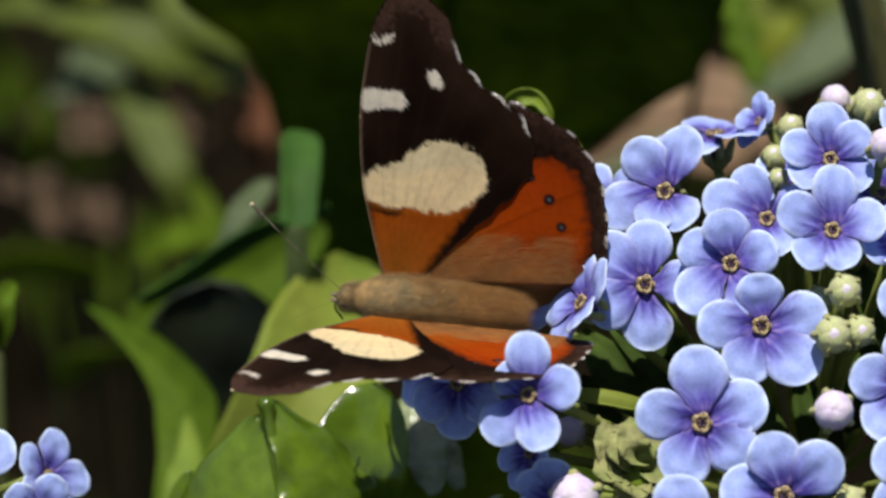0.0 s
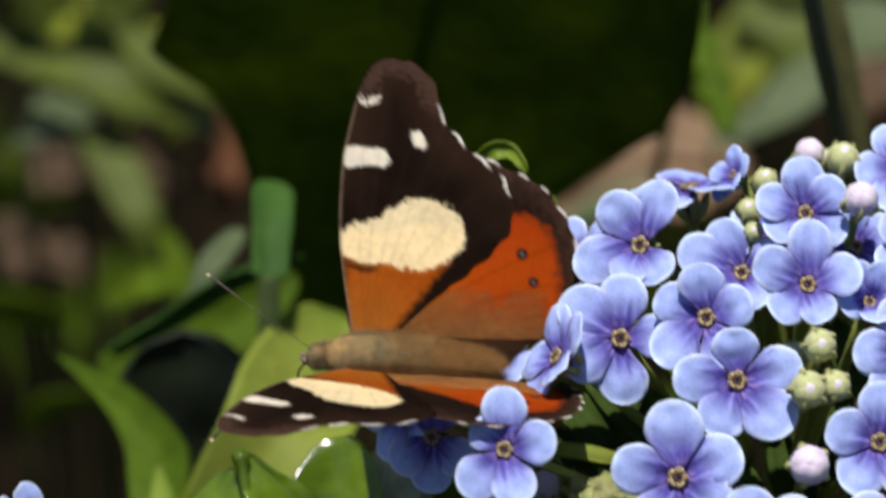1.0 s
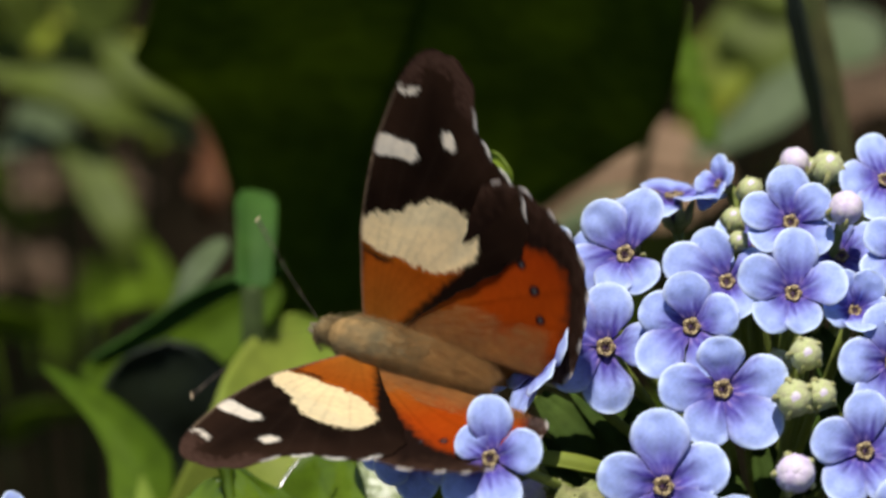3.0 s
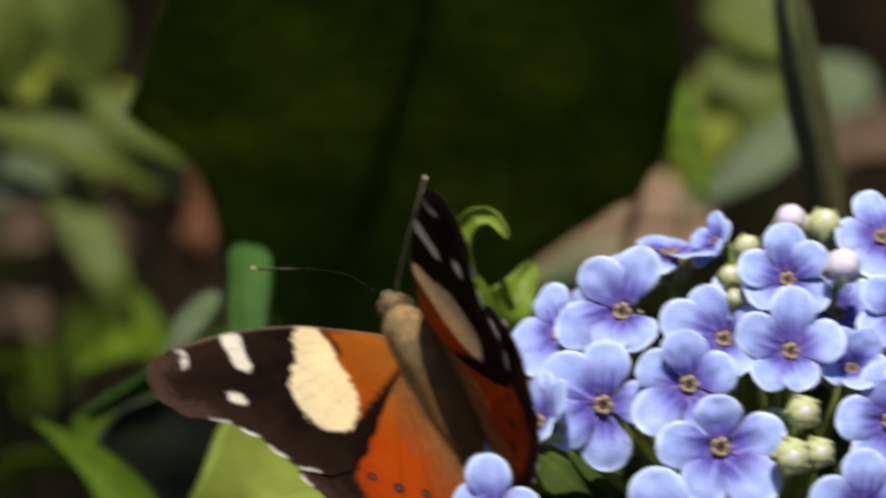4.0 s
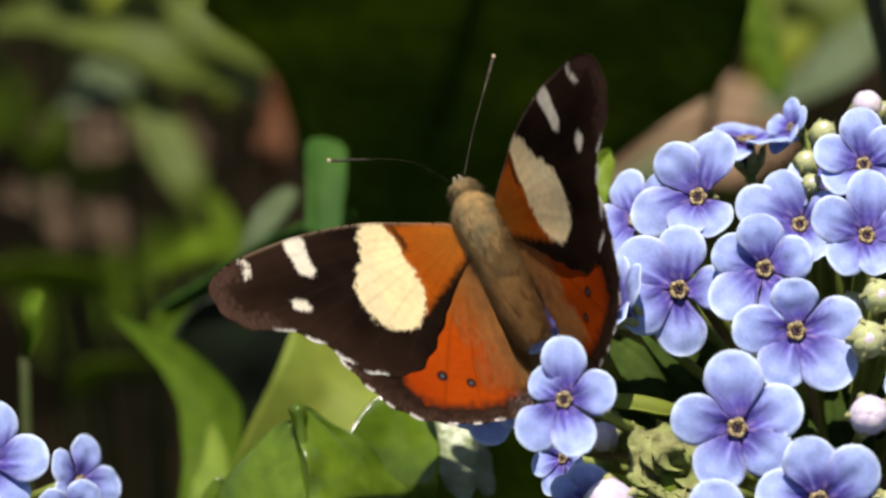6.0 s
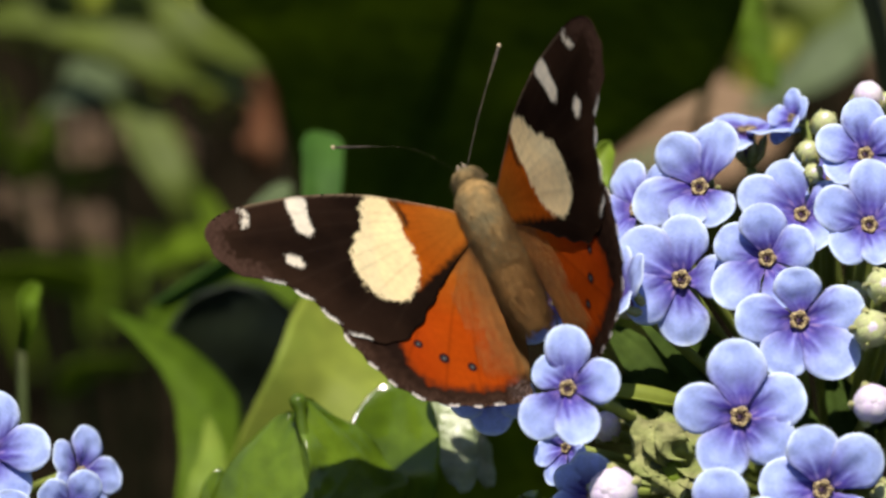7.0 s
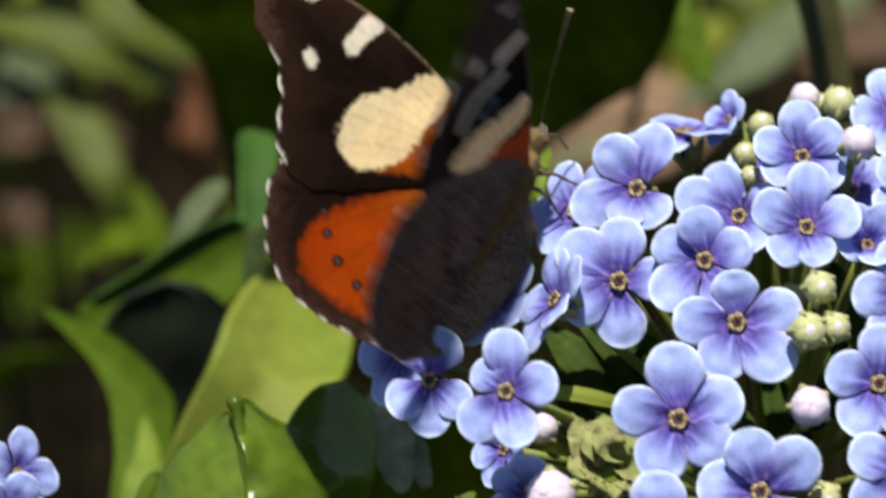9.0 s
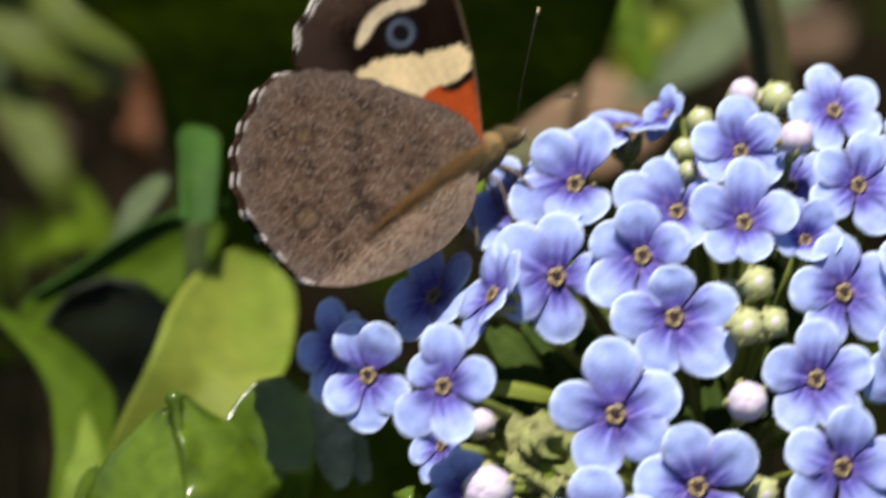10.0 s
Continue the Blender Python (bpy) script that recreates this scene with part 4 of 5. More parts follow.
def paint_fore(pts, edge, arc, under):
    n1, n2, n3 = wob(pts, 1.6, 1), wob(pts, 5.0, 2), wob(pts, 0.35, 3)
    x = pts[:, 0]
    vein = veins(pts, (0, 0), [(28, 4), (27, 0), (25, -3), (22, -5), (18, -7.5), (15, -10), (20, 5)], 0.16)
    c = np.tile(np.array((0.0088, 0.0044, 0.0028)), (len(pts), 1))
    rim = np.clip((edge + 5.0) / 5.0, 0, 1) * np.clip((x - 12) / 8, 0, 1)
    c = blend(c, (0.031, 0.0155, 0.0095), np.clip(rim + 0.25 * n3, 0, 0.7) * (x > 8))
    if under:
        c = blend(c, (0.095, 0.060, 0.042), np.clip((x - 17) / 5 + 0.4 * n1, 0, 0.9))
        c = blend(c, (0.055, 0.034, 0.027), np.clip((-6 - pts[:, 1]) / 3, 0, 0.8))
    d = signed(pts, BASAL)[0]
    c = blend(c, (0.32, 0.068, 0.005) if not under else (0.50, 0.085, 0.02), soft(d + 0.35 * n1, 0.9))
    if not under:
        root = np.clip(1 - np.hypot(*pts.T) / 8, 0, 1)
        c = blend(c, (0.36, 0.125, 0.017), root * 0.9 * soft(d, 1.5))
    d = signed(pts, CREAM_LOW if under else CREAM)[0]
    c = blend(c, (0.014, 0.007, 0.005), soft(signed(pts, NOTCH)[0] + 0.2 * n1, 0.4))
    edge_orange = soft(d + 0.15 * n1 - 0.3, 0.9) * np.clip((9.2 - x) / 2.0, 0, 1)
    c = blend(c, (0.46, 0.13, 0.01), edge_orange * (0.0 if under else 1.0))
    c = blend(c, (0.80, 0.66, 0.40), soft(d + 0.40 * n1 + 0.25 * n2, 0.3))
    if under:
        c = blend(c, (0.80, 0.66, 0.44), soft(signed(pts, CRESCENT)[0] + 0.2 * n1, 0.4))
    d = np.minimum(np.minimum(signed(pts, COSTAL)[0], signed(pts, DOT)[0]), signed(pts, APEX)[0])
    c = blend(c, (0.72, 0.66, 0.56), soft(d + 0.35 * n2 + 0.2 * n1, 0.28) * (x > 18 if under else 1))
    c = c * (1 - 0.12 * vein * (c[:, 0] > 0.1))[:, None] + (0.002 * vein * (c[:, 0] < 0.1))[:, None] * np.array((1.6, 1.1, 0.8))
    if under:
        for (sx, sy), r in (((14.6, -0.5), 1.9),):
            e = np.hypot(x - sx, pts[:, 1] - sy)
            c = blend(c, (0.01, 0.008, 0.01), soft(e - r, 0.4))
            c = blend(c, (0.10, 0.12, 0.17), soft(abs(e - r * 0.62) - 0.28, 0.3))
    run = np.min([np.hypot(x - p, pts[:, 1] - q) for p, q in DASHES], axis=0)
    dash = soft(-edge - 0.26 - 0.20 * n2, 0.2) * np.clip((1.25 + 0.5 * n1 - run) / 0.3, 0, 1)
    c = blend(c, (0.80, 0.77, 0.72), dash)
    tip = soft(-edge - 1.6 + n1, 0.8) * np.clip((x - 24) / 2, 0, 1)
    c = blend(c, (0.085, 0.046, 0.034), tip * np.clip(n2 * 0.6 + 0.6, 0, 0.9))
    costa = soft(-edge - 0.25, 0.25) * (pts[:, 1] > 0.2) * (x < 24)
    return blend(c, (0.20, 0.145, 0.095), costa * 0.7)


def paint_hind(pts, edge, arc, under):
    n1, n2, n3 = wob(pts, 1.2, 11), wob(pts, 4.0, 12), wob(pts, 0.4, 13)
    x, y = pts.T
    vein = veins(pts, (0, -1), [(17.5, -14), (15, -18), (11, -21), (7, -23), (3, -23), (18, -10)], 0.16)
    if under:
        n4, n5 = wob(pts * (1, 1.8), 2.6, 14), wob(pts, 6.5, 15)
        c = np.tile(np.array((0.150, 0.092, 0.062)), (len(pts), 1))
        c = blend(c, (0.042, 0.024, 0.017), np.clip(0.15 + 1.5 * n3 + 1.6 * n1, 0, 0.85))
        c = blend(c, (0.040, 0.024, 0.018), np.clip(n4 * 3.2 - 0.55, 0, 0.8))
        c = blend(c, (0.36, 0.27, 0.21), np.clip(n5 * 3.2 + n1 * 1.0 - 0.45, 0, 0.85))
        c = blend(c, (0.20, 0.145, 0.11), vein * 0.6)
        band = np.hypot(x, y)
        c = blend(c, (0.045, 0.030, 0.024), np.clip(np.exp(-((band - 12 - 2.2 * n1) / 0.5) ** 2) + np.exp(-((band - 6.5 - 1.8 * n1) / 0.4) ** 2), 0, 1) * 0.7)
        c = blend(c, (0.24, 0.19, 0.165), np.clip((edge + 2.8) / 2.8, 0, 1) * np.clip(0.4 + n2, 0, 0.7))
        c = blend(c, (0.30, 0.24, 0.19), np.clip((0.6 - x) / 1.2, 0, 1) * np.clip(n5 * 3 + 0.15, 0, 0.8))
        for i, (sx, sy) in enumerate(SPOTS):
            e = np.hypot(x - sx, y - sy)
            r = (0.9, 0.6, 0.7, 1.25)[i]
            c = blend(c, (0.04, 0.026, 0.02), soft(abs(e - r + 0.25 * n1) - 0.16, 0.4) * (0.7, 0.3, 0.4, 1.0)[i])
            c = blend(c, (0.20, 0.135, 0.075), soft(e - r * 0.75, 0.5) * 0.5)
    else:
        c = np.tile(np.array((0.014, 0.007, 0.005)), (len(pts), 1))
        c = blend(c, (0.044, 0.022, 0.014), np.clip((edge + 3.2) / 3.0 + 0.6 * n1, 0, 1) * 0.85)
        c = blend(c, (0.20, 0.12, 0.095), np.clip((edge + 1.4) / 1.4, 0, 1) * np.clip(n2 * 1.0 + 0.3 * n1, 0, 0.4))
        d = signed(pts, FIELD)[0]
        c = blend(c, (0.385, 0.054, 0.0035), soft(d + 0.5 * n1, 1.3))
        c = blend(c, (0.34, 0.038, 0.003), soft(d + 0.5 * n1, 1.3) * np.clip((x - 8) / 5, 0, 0.8))
        root = np.clip(1 - np.hypot(x, y) / 13, 0, 1)
        c = blend(c, (0.35, 0.115, 0.013), np.clip(root * 1.5, 0, 0.9) * soft(d, 1.5))
        inner = np.clip((2.6 + 0.07 * (-y) - x + 1.2 * n1) / 3.4, 0, 1) * np.clip((19 + y) / 6, 0, 1)
        c = blend(c, (0.42, 0.215, 0.075), inner * 0.92)
        c = c * (1 - 0.22 * vein * (c[:, 0] > 0.12))[:, None]
        for i, (sx, sy) in enumerate(SPOTS):
            e = np.hypot(x - sx, y - sy)
            r = (0.34, 0.50, 0.58, 0.52)[i]
            c = blend(c, (0.012, 0.007, 0.008), soft(e - r, 0.25))
            c = blend(c, (0.11, 0.11, 0.12), soft(e - r * 0.35, 0.25))
    dash = soft(-edge - 0.26 - 0.18 * n2, 0.2) * np.clip(np.sin(arc * 2.0 + 0.9 * np.sin(arc * 0.6)) * 3 - 0.4, 0, 1) * (y < -8) * (x > -0.5)
    c = blend(c, (0.78, 0.73, 0.70), dash * 0.95)
    tail = soft(np.hypot(x - 1.0, y + 20.4) - 1.9, 1.2) * np.clip(n2 * 2 + 0.3, 0, 1)
    return blend(c, (0.34, 0.26, 0.25), tail * 0.35)


def wing_mesh(name, outline, paint, side, lift, step=0.24, thick=0.05, curl=0.0):
    """A thin cambered wing with an upper and an under side of their own; side -1 mirrors it."""
    outline = outline.copy()
    d = outline - np.roll(outline, 1, axis=0)
    run = np.cumsum(np.hypot(*d.T))
    outer = np.clip((outline[:, 0] - 4) / 6, 0, 1)
    mid = outline.mean(axis=0)
    away = outline - mid
    away /= np.hypot(*away.T)[:, None]
    outline += away * (0.16 * np.sin(run * 2.0) * outer * (outline[:, 1] < outline[:, 0] * 0.35 - 6))[:, None]
    lo, hi = outline.min(axis=0) - step * 2, outline.max(axis=0) + step * 2
    xs, ys = np.arange(lo[0], hi[0], step), np.arange(lo[1], hi[1], step)
    g = np.stack(np.meshgrid(xs, ys, indexing="ij"), -1).reshape(-1, 2)
    dist, near, arc = signed(g, outline)
    ins = (dist < 0).reshape(len(xs), len(ys))
    cells = []
    for i in range(len(xs) - 1):
        for j in range(len(ys) - 1):
            if ins[i:i + 2, j:j + 2].sum() >= 2:
                a = i * len(ys) + j
                cells.append((a, a + len(ys), a + len(ys) + 1, a + 1))
    used = sorted({v for c in cells for v in c})
    index = {v: i for i, v in enumerate(used)}
    pts = g[used].copy()
    outside = dist[used] > -step * 0.45
    pts[outside] = near[used][outside]
    edge = np.minimum(dist[used], 0)
    edge[outside] = 0
    arc = arc[used]
    up, down = paint(pts, edge, arc, False), paint(pts, edge, arc, True)
    z = lift + 0.035 * pts[:, 0] - 0.0022 * pts[:, 0] ** 2 + 0.06 * np.sin(pts[:, 1] * 0.9 + pts[:, 0] * 0.25) * np.clip(pts[:, 0] / 6, 0, 1)
    z += 0.016 * veins(pts, (0, 0), [(28, 4), (25, -3), (18, -7.5), (15, -10), (17.5, -14), (11, -21), (5, -23)], 0.35)
    z -= curl * (1 - np.exp(-(np.maximum(0, 0.3 - pts[:, 0]) / 1.3) ** 1.5)) * np.clip(-pts[:, 1] / 3, 0, 1)
    n = len(pts)
    sx = side * MM
    verts = [(x * sx, y * MM, h * MM) for (x, y), h in zip(pts, z)] + [(x * sx, y * MM, (h - thick) * MM) for (x, y), h in zip(pts, z)]
    faces = [tuple(index[v] for v in c) for c in cells]
    count = {}
    for f in faces:
        for a, b in zip(f, f[1:] + f[:1]):
            count[(a, b)] = count.get((a, b), 0) + 1
    rim = [(a, b) for a, b in count if (b, a) not in count]
    if side < 0:
        top = [tuple(reversed(f)) for f in faces]
        low = [tuple(i + n for i in f) for f in faces]
    else:
        top = faces
        low = [tuple(i + n for i in reversed(f)) for f in faces]
    skirt = [(a, b, b + n, a + n) for a, b in rim]
    return mesh_of(name, verts, top + low + skirt, M_WING, np.clip(np.concatenate([up, down]), 0, 1))


def lathe(profile, sides=18, squash=0.9, bumps=0.0, rise=None):
    """A body of rings along y: (y, radius) in millimetres."""
    verts, faces = [], []
    for i, (y, r) in enumerate(profile):
        for k in range(sides):
            a = 2 * math.pi * k / sides
            q = r * (1 + bumps * noise.noise(Vector((y * 1.1, math.cos(a) * 2, math.sin(a) * 2))))
            verts.append((q * math.cos(a) * MM, y * MM, (q * math.sin(a) * squash + (rise(y) if rise else 0)) * MM))
    for i in range(len(profile) - 1):
        for k in range(sides):
            a, b = i * sides + k, i * sides + (k + 1) % sides
            faces.append((a, b, b + sides, a + sides))
    return verts, faces


def dense(profile, n):
    ys = np.linspace(profile[0][0], profile[-1][0], n)
    px, pr = zip(*sorted(profile))
    return [(y, float(np.interp(y, px, pr))) for y in ys]


def fur(points, seed, length, thin, loose=0.3):
    """Many short hairs, each a slim three-sided spike: points give root, normal, lie."""
    rng = random.Random(seed)
    verts, faces = [], []
    for root, nrm, lie in points:
        d = (nrm * rng.uniform(0.25, 0.7) + lie + Vector((rng.uniform(-.4, .4), rng.uniform(-.4, .4), rng.uniform(-loose, loose)))).normalized()
        s = d.orthogonal().normalized() * thin
        u = d.cross(s).normalized() * thin
        ln = length * rng.uniform(0.5, 1.2)
        k = len(verts)
        verts += [root + s, root - s * 0.5 + u, root - s * 0.5 - u, root + d * ln]
        faces += [(k, k + 1, k + 3), (k + 1, k + 2, k + 3), (k + 2, k, k + 3)]
    return verts, faces


butterfly = thing("butterfly", P(0, 0, 0), "dark brown and orange butterfly with cream patches, on blue flowers", "butterfly")
HINGE = 2.0
wings = {}
feelers = {}
for side in (1, -1):
    fore_wing = part("forewing", wing_mesh("forewing", FORE, paint_fore, side, 0.10), butterfly, "black-brown forewing with cream patch and white spots")
    hind_wing = part("hindwing", wing_mesh("hindwing", HIND, paint_hind, side, -0.12, step=0.17, curl=2.6), butterfly, "orange hindwing with dark scalloped margin and eyespots")
    wings[side] = (fore_wing, hind_wing)

sag = lambda y: 0.35 if y > -3 else 0.35 - 0.006 * (y + 3) ** 2
ABDOMEN = dense([(-13.6, 0.25), (-13.2, 0.8), (-11.8, 1.4), (-9.6, 1.9), (-7, 2.1), (-4.5, 2.15), (-3.0, 2.1)], 40)
THORAX = dense([(-4.5, 1.9), (-2.5, 2.45), (0, 2.65), (2.0, 2.35), (3.3, 1.75), (4.1, 1.1)], 24)
abd_prof = [(y, r * (1 + 0.02 * math.sin(y * 4.2))) for y, r in ABDOMEN]
part("abdomen", mesh_of("abdomen", *lathe(abd_prof, 18, 0.66, 0.02, sag), M_BODY), butterfly, "tapering brown furry abdomen")
part("thorax", mesh_of("thorax", *lathe(THORAX, 18, 0.84, 0.03, sag), M_THORAX), butterfly, "olive-brown furry thorax")
head_part = part("head", mesh_of("head", *ellipsoid((0, 4.7 * MM, 0.1 * MM), (1.2 * MM, 1.35 * MM, 1.15 * MM), 10, 16, 0.1), M_THORAX), butterfly)
for side in (1, -1):
    part("eye", mesh_of("eye", *ellipsoid((side * 0.98 * MM, 4.9 * MM, 0.0 * MM), (0.42 * MM, 0.62 * MM, 0.66 * MM), 8, 12), M_EYE), head_part, "dark round compound eye")
    part("palp", mesh_of("palp", *tube([(side * 0.4 * MM, 5.4 * MM, -0.4 * MM), (side * 0.34 * MM, 6.1 * MM, -0.2 * MM), (side * 0.24 * MM, 6.7 * MM, 0.0 * MM)], [0.42 * MM, 0.34 * MM, 0.08 * MM], 8), M_PALP), head_part)
    tipv = Vector((8.3, 10.6, 0.6)) if side > 0 else Vector((-10.4, 9.4, -1.5))
    pts = spline([(0, 0, 0), (side * 3.4, 4.6, 0.4), tuple(tipv)], 18)
    antenna = part("antenna", mesh_of("antenna", *tube([p * MM for p in pts], [(0.040 if side > 0 else 0.009) * MM] * 14 + [0.07 * MM, 0.10 * MM, 0.14 * MM, 0.17 * MM, 0.12 * MM], 7), M_ANTENNA), butterfly, "thin dark banded antenna")
    antenna.location = Vector((side * 0.5, 5.6, 0.7)) * MM
    feelers[side] = antenna
    part("antenna_tip", mesh_of("antenna_tip", *ellipsoid(tipv * MM, (0.2 * MM, 0.24 * MM, 0.2 * MM), 6, 8), M_CLUB), antenna, "pale club of the antenna")
    for j, (y0, yk, yf, xk, xf) in enumerate(((2.2, 3.0, 3.6, 1.9, 2.2), (0.6, 0.8, -0.3, 2.3, 2.8), (-1.2, -2.8, -4.6, 2.2, 2.8))):
        pts = spline([(side * 1.2, y0, -1.6), (side * xk, yk, -3.0), (side * (xk + xf) / 2, (yk + yf) / 2, -5.0), (side * xf, yf, -7.0)], 12)
        part("leg", mesh_of("leg", *tube([p * MM for p in pts], [0.26 * MM] * 4 + [0.18 * MM] * 5 + [0.13 * MM] * 4, 7), M_CHITIN), butterfly, "thin dark brown leg")
pts = spline([(0, 5.8, -0.7), (0, 6.6, -2.6), (0, 6.2, -5.2)], 10)
part("proboscis", mesh_of("proboscis", *tube([p * MM for p in pts], 0.12 * MM, 7), M_CHITIN), head_part, "thin brown proboscis")

rng = random.Random(5)
for first, last, count, mat, told in ((-6.0, 5.8, 9000, M_HAIR_OLIVE, "short olive-grey hair of the thorax"), (-13.2, -1.0, 9000, M_HAIR, "short tan hair of the abdomen")):
    roots = []
    for _ in range(count):
        y = rng.uniform(first, last)
        src = ABDOMEN if y < -3.6 else THORAX
        r = float(np.interp(y, [p[0] for p in src], [p[1] for p in src])) if y < 3.9 else 1.2
        a = rng.uniform(-0.4, math.pi + 0.4)
        nrm = Vector((math.cos(a), 0, math.sin(a)))
        roots.append((Vector((r * nrm.x, y, r * nrm.z * 0.68 + sag(y) * min(1, max(0, (6 - y) / 3)))) * MM, nrm * 0.6, Vector((0, -0.9, 0))))
    coat = part("fur", mesh_of("fur", *fur(roots, 3, 1.7 * MM, 0.017 * MM, 0.6), mat), butterfly, told)
    coat["kind"] = "stuff"
roots = []
for _ in range(9000):
    y, sd = rng.uniform(-12, 2.5), rng.choice((-1, 1))
    src = ABDOMEN if y < -3.6 else THORAX
    r = float(np.interp(y, [p[0] for p in src], [p[1] for p in src]))
    a = rng.uniform(0.35, 1.1)
    nrm = Vector((sd * math.cos(a), 0, math.sin(a)))
    roots.append((Vector((r * nrm.x, y, r * nrm.z * 0.68 + sag(y))) * MM, nrm * 0.15, Vector((sd * 0.38, -1.0, -0.10))))
fringe = part("fur", mesh_of("fur", *fur(roots, 9, 2.3 * MM, 0.014 * MM, 0.10), M_HAIR), butterfly, "longer golden-brown hair along the sides")
fringe["kind"] = "stuff"
for side in (1, -1):
    roots = []
    for _ in range(6500):
        y = -rng.uniform(0.5, 17.5)
        q = 0.3 + 4.8 * rng.random() ** 2
        roots.append((Vector((side * q, y, 0.02)) * MM, Vector((0, 0, 0.06)), Vector((side * 0.25, -1.5, 0.0))))
    hair = part("fur", mesh_of("fur", *fur(roots, 7, 2.0 * MM, 0.0055 * MM, 0.02), M_HAIR_WING), wings[side][1], "long brown hair along the inner margin")
    hair["kind"] = "stuff"


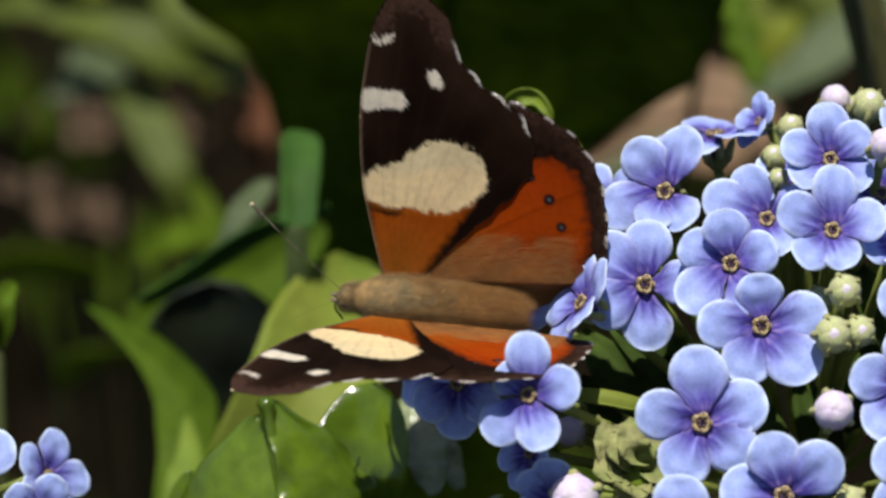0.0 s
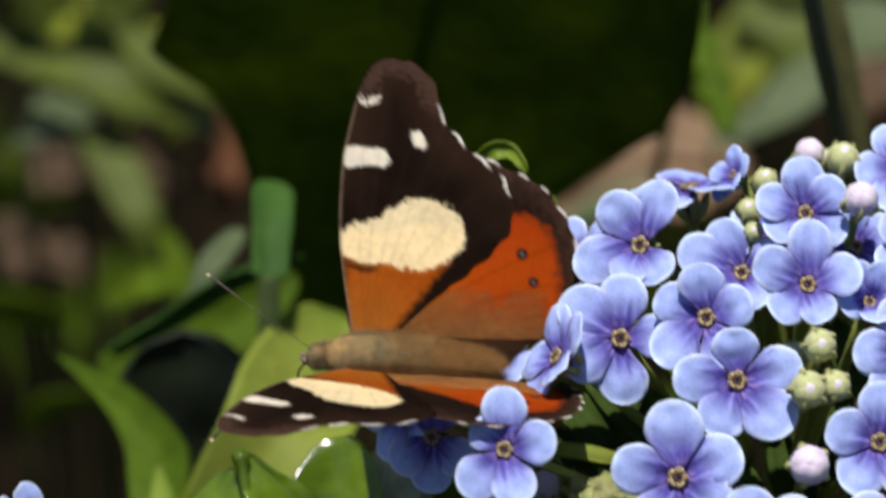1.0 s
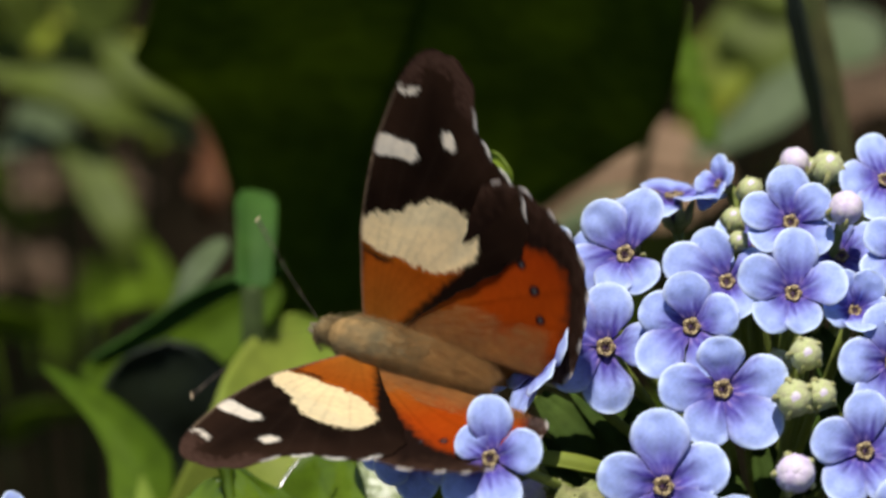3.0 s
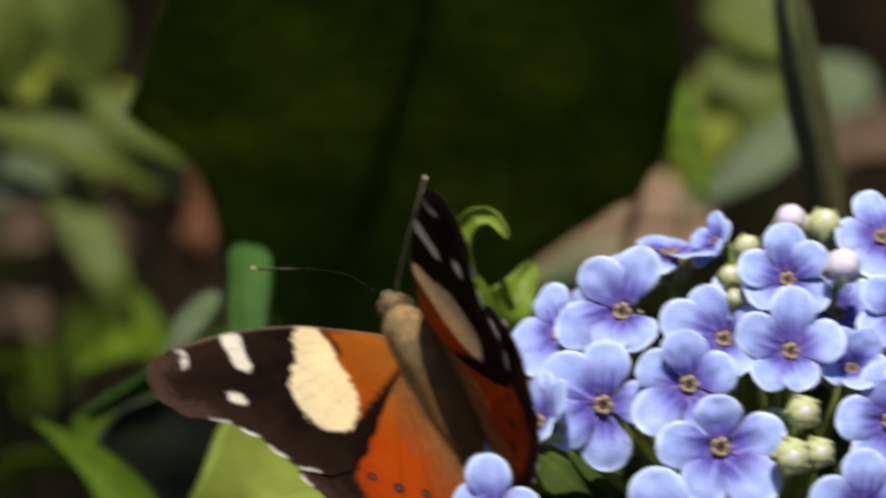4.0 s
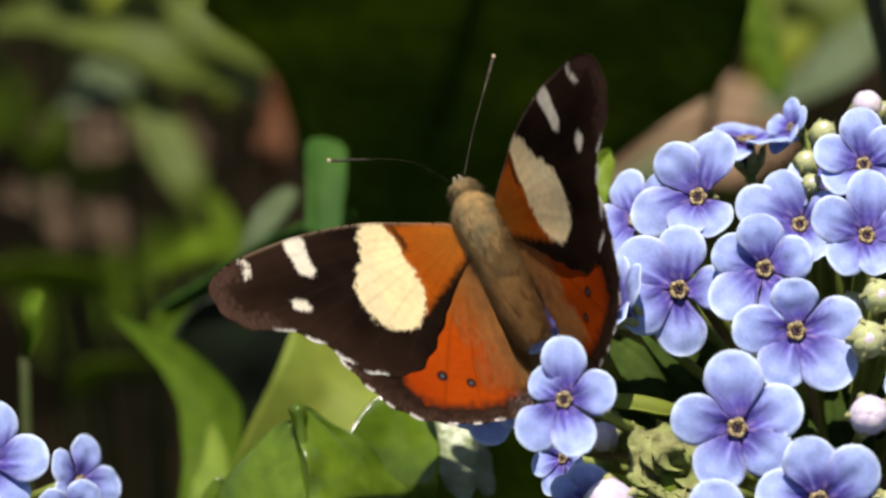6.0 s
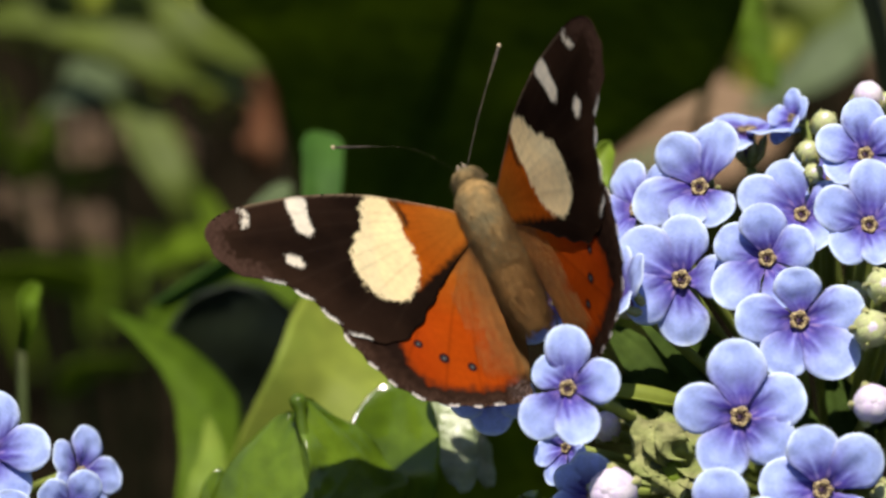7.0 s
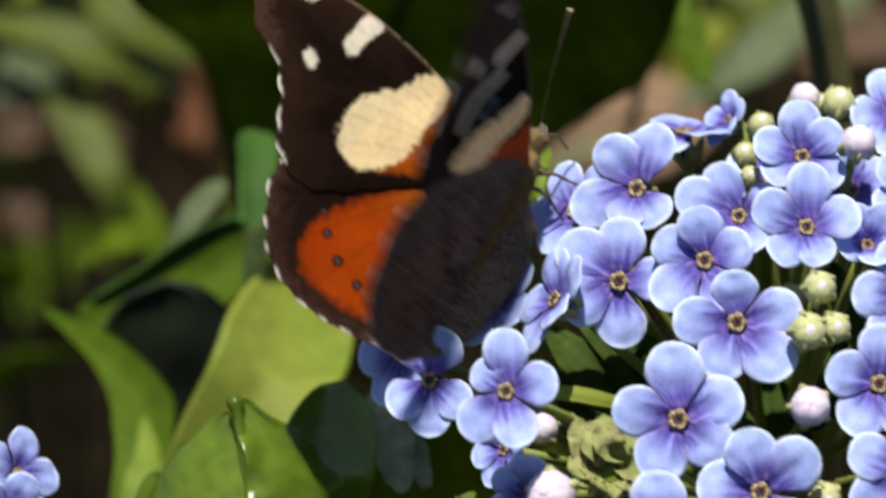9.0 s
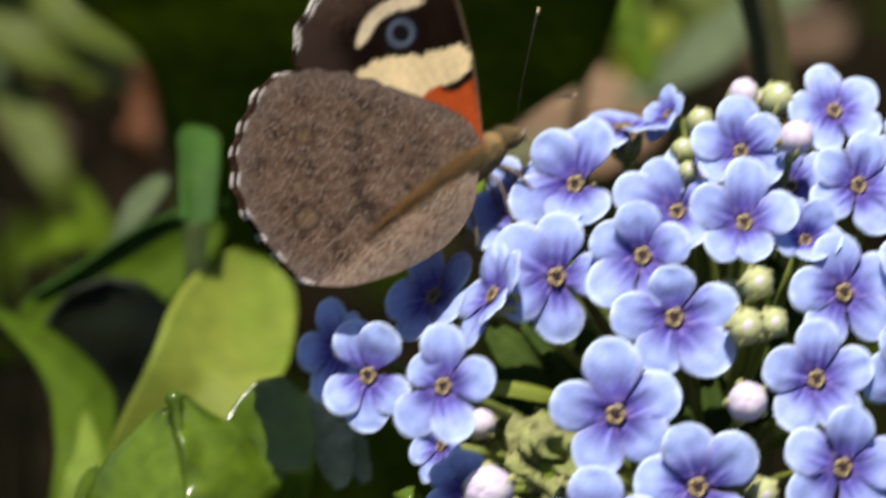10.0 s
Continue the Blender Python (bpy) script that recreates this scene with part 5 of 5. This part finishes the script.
def motions():
    # seconds, u, v, w from the middle flower, pitch, roll, yaw of the body, raise of the right and the left wings, backward sweep of the right forewing, the left one and the hindwings
    rows = [
        (0, -36, 2.3, -8, -9.5, 25.4, 84.9, 45, 50.5, 8, -7.6, -3.6),
        (0.5, -36, 2, -8, -8, 31, 84.4, 51.6, 48, 7.2, -8.2, -5.5),
        (1, -36.5, 1.9, -8, 4, 41.5, 86.4, 26.4, 37.3, 10.6, -18.8, -2.9),
        (1.5, -35.9, 2.4, -7.9, -6.5, 31.6, 88.4, 32.5, 37.8, 15.2, -10.6, 3.4),
        (2, -36.1, 2.2, -7.9, -8.8, 30.6, 86.7, 34.4, 40.7, 12.5, -8, 0.9),
        (2.5, -35.9, 2.3, -7.9, -13.7, 25.6, 85.9, 32.1, 48.2, 11, -4.5, 0.1),
        (2.8, -35.8, 2.7, -8, -16.3, 27.5, 84.3, 34.2, 45.5, 10.8, -2.1, 0.5),
        (3.2, -32.7, 6.8, -7, -17.7, 17.9, 54.4, 69.8, 35.7, 10.3, 1.3, 1),
        (3.6, -30.2, 9.9, -8, -22.1, 10.4, 29.5, 93.4, 34, 12.9, 5.5, 2.5),
        (4, -29.9, 10.2, -8, -25.5, 12.9, 27.8, 94.9, 30.3, 12.5, 8.9, 3),
        (4.5, -30.4, 10.2, -8, -25.8, 9.9, 26.2, 88.4, 35.6, 12.8, 10.3, -5.5),
        (4.8, -30.6, 10.1, -8, -23.4, 10.1, 27.8, 90.4, 36, 12.4, 8, -7.1),
        (4.97, -30.2, 9.6, -8, -21.1, 12.3, 28.1, 96.6, 46.5, 10.2, 6.6, -14.9),
        (5, -30.2, 9.6, -8, -20.9, 12.1, 28.3, 96.4, 46.3, 10.2, 6.5, -15.1),
        (5.2, -30.1, 9.7, -8, -22.8, 8.6, 29, 88.4, 48.4, 12.1, 7.6, -12.9),
        (5.4, -30.7, 10.1, -8, -24.6, -0.1, 26.1, 63.2, 35.3, 15, 14.9, -3.6),
        (5.5, -30.6, 10.1, -8, -25.6, -1.4, 26.4, 60.7, 36.7, 16, 15, -2.5),
        (5.7, -30.6, 10.1, -8, -24.8, -1, 26.4, 60.9, 37.3, 15, 14.4, -2.5),
        (7, -30.5, 10.3, -8.3, -25.2, -0.9, 25.3, 60.6, 40.9, 6.5, 5.3, -3.1),
        (7.5, -29.7, 10.4, -8, -27.5, -8.9, 22.6, 48.7, 42.4, 7.9, 7.9, -0.7),
        (8, -30, 10.5, -8, -27.3, -5.7, 23.4, 55, 43.9, 7.4, 7.4, -1.4),
        (8.2, -28.7, 10.7, -8, -24.8, -3.5, 15.3, 65.3, 37.2, 1.2, 4.8, -1.9),
        (8.3, -25.9, 11.7, -8, -22.5, -2.4, 3.3, 75.9, 34.9, -3.4, 3.1, -1.2),
        (8.5, -23, 13.9, -8, -19.2, -0.1, -8.7, 88.1, 30.2, -7.6, 1.4, -1.6),
        (8.9, -21.9, 14.1, -9.7, -8.1, -20.6, -24.4, 78.5, 39.6, -14, -1.4, 0.1),
        (9, -21.6, 14.2, -10.7, -4.3, -40.3, -31.1, 78.5, 45.6, -16.3, -1.1, 1),
        (9.1, -21.9, 14.7, -10.7, -6.4, -55, -35.2, 67.8, 52.5, -9.8, 2.3, 1.2),
        (9.4, -20.6, 14.3, -11, -18.7, -69.2, -53.6, 70.1, 46.1, 6.9, 4.7, 1.8),
        (9.5, -19.8, 14.1, -11, -20.9, -76, -57.7, 72.5, 48, 9.6, 2, 1),
        (9.6, -19.7, 15.5, -11, -10, -90.4, -54.7, 83, 96, -9.6, -10, 6),
        (9.8, -19.7, 15.5, -11, -10, -90.4, -54.7, 83, 96, -9.6, -10, 6),
        (10, -19.2, 15.4, -11, -9, -85.5, -55.9, 83, 96, -4.1, -6, 6),
    ]
    walk(butterfly, [(t, Matrix.Translation(P(HEAD[0] + u, HEAD[1] + v, w)) @ VIEW.to_3x3().to_4x4() @ Matrix.Rotation(radians(yaw), 4, "Z")
                      @ Matrix.Rotation(radians(pitch), 4, "X") @ Matrix.Rotation(radians(roll), 4, "Y")) for t, u, v, w, pitch, roll, yaw, pr, pl, sr, sl, sh in rows])
    # the right antenna swings upright towards the end
    keys = []
    for t, u, v, w, pitch, roll, yaw, pr, pl, sr, sl, sh in rows:
        turn = (Matrix.Rotation(radians(yaw), 4, "Z") @ Matrix.Rotation(radians(pitch), 4, "X") @ Matrix.Rotation(radians(roll), 4, "Y"))
        swing = Matrix.Rotation(radians(46 * min(1.0, max(0.0, t - 8.0))), 4, "Z")
        keys.append((t, Matrix.Translation((0.5 * MM, 5.6 * MM, 0.7 * MM)) @ turn.inverted() @ swing @ turn))
    walk(feelers[1], keys)
    for side in (1, -1):
        for i, ob in enumerate(wings[side]):
            keys = []
            for t, u, v, w, pitch, roll, yaw, pr, pl, sr, sl, sh in rows:
                raised = pr if side > 0 else pl
                # held upright, the right forewing twists about its front edge and the hindwing lags
                twist = 8.5 if side > 0 and 3.5 < t < 5.3 else 0.0
                if i == 1:
                    raised -= 1.5 * twist
                turn = Matrix.Rotation(-side * radians(raised), 4, "Y") @ Matrix.Rotation(-side * radians((sr if side > 0 else sl) if i == 0 else max(sh, -6) if side > 0 else sh), 4, "Z")
                if i == 0:
                    turn = turn @ Matrix.Rotation(radians(twist), 4, Vector((0.8, 0.6, 0.0)))
                keys.append((t, Matrix.Translation((side * HINGE * MM, 0, 0.8 * MM)) @ turn))
            walk(ob, keys)


motions()
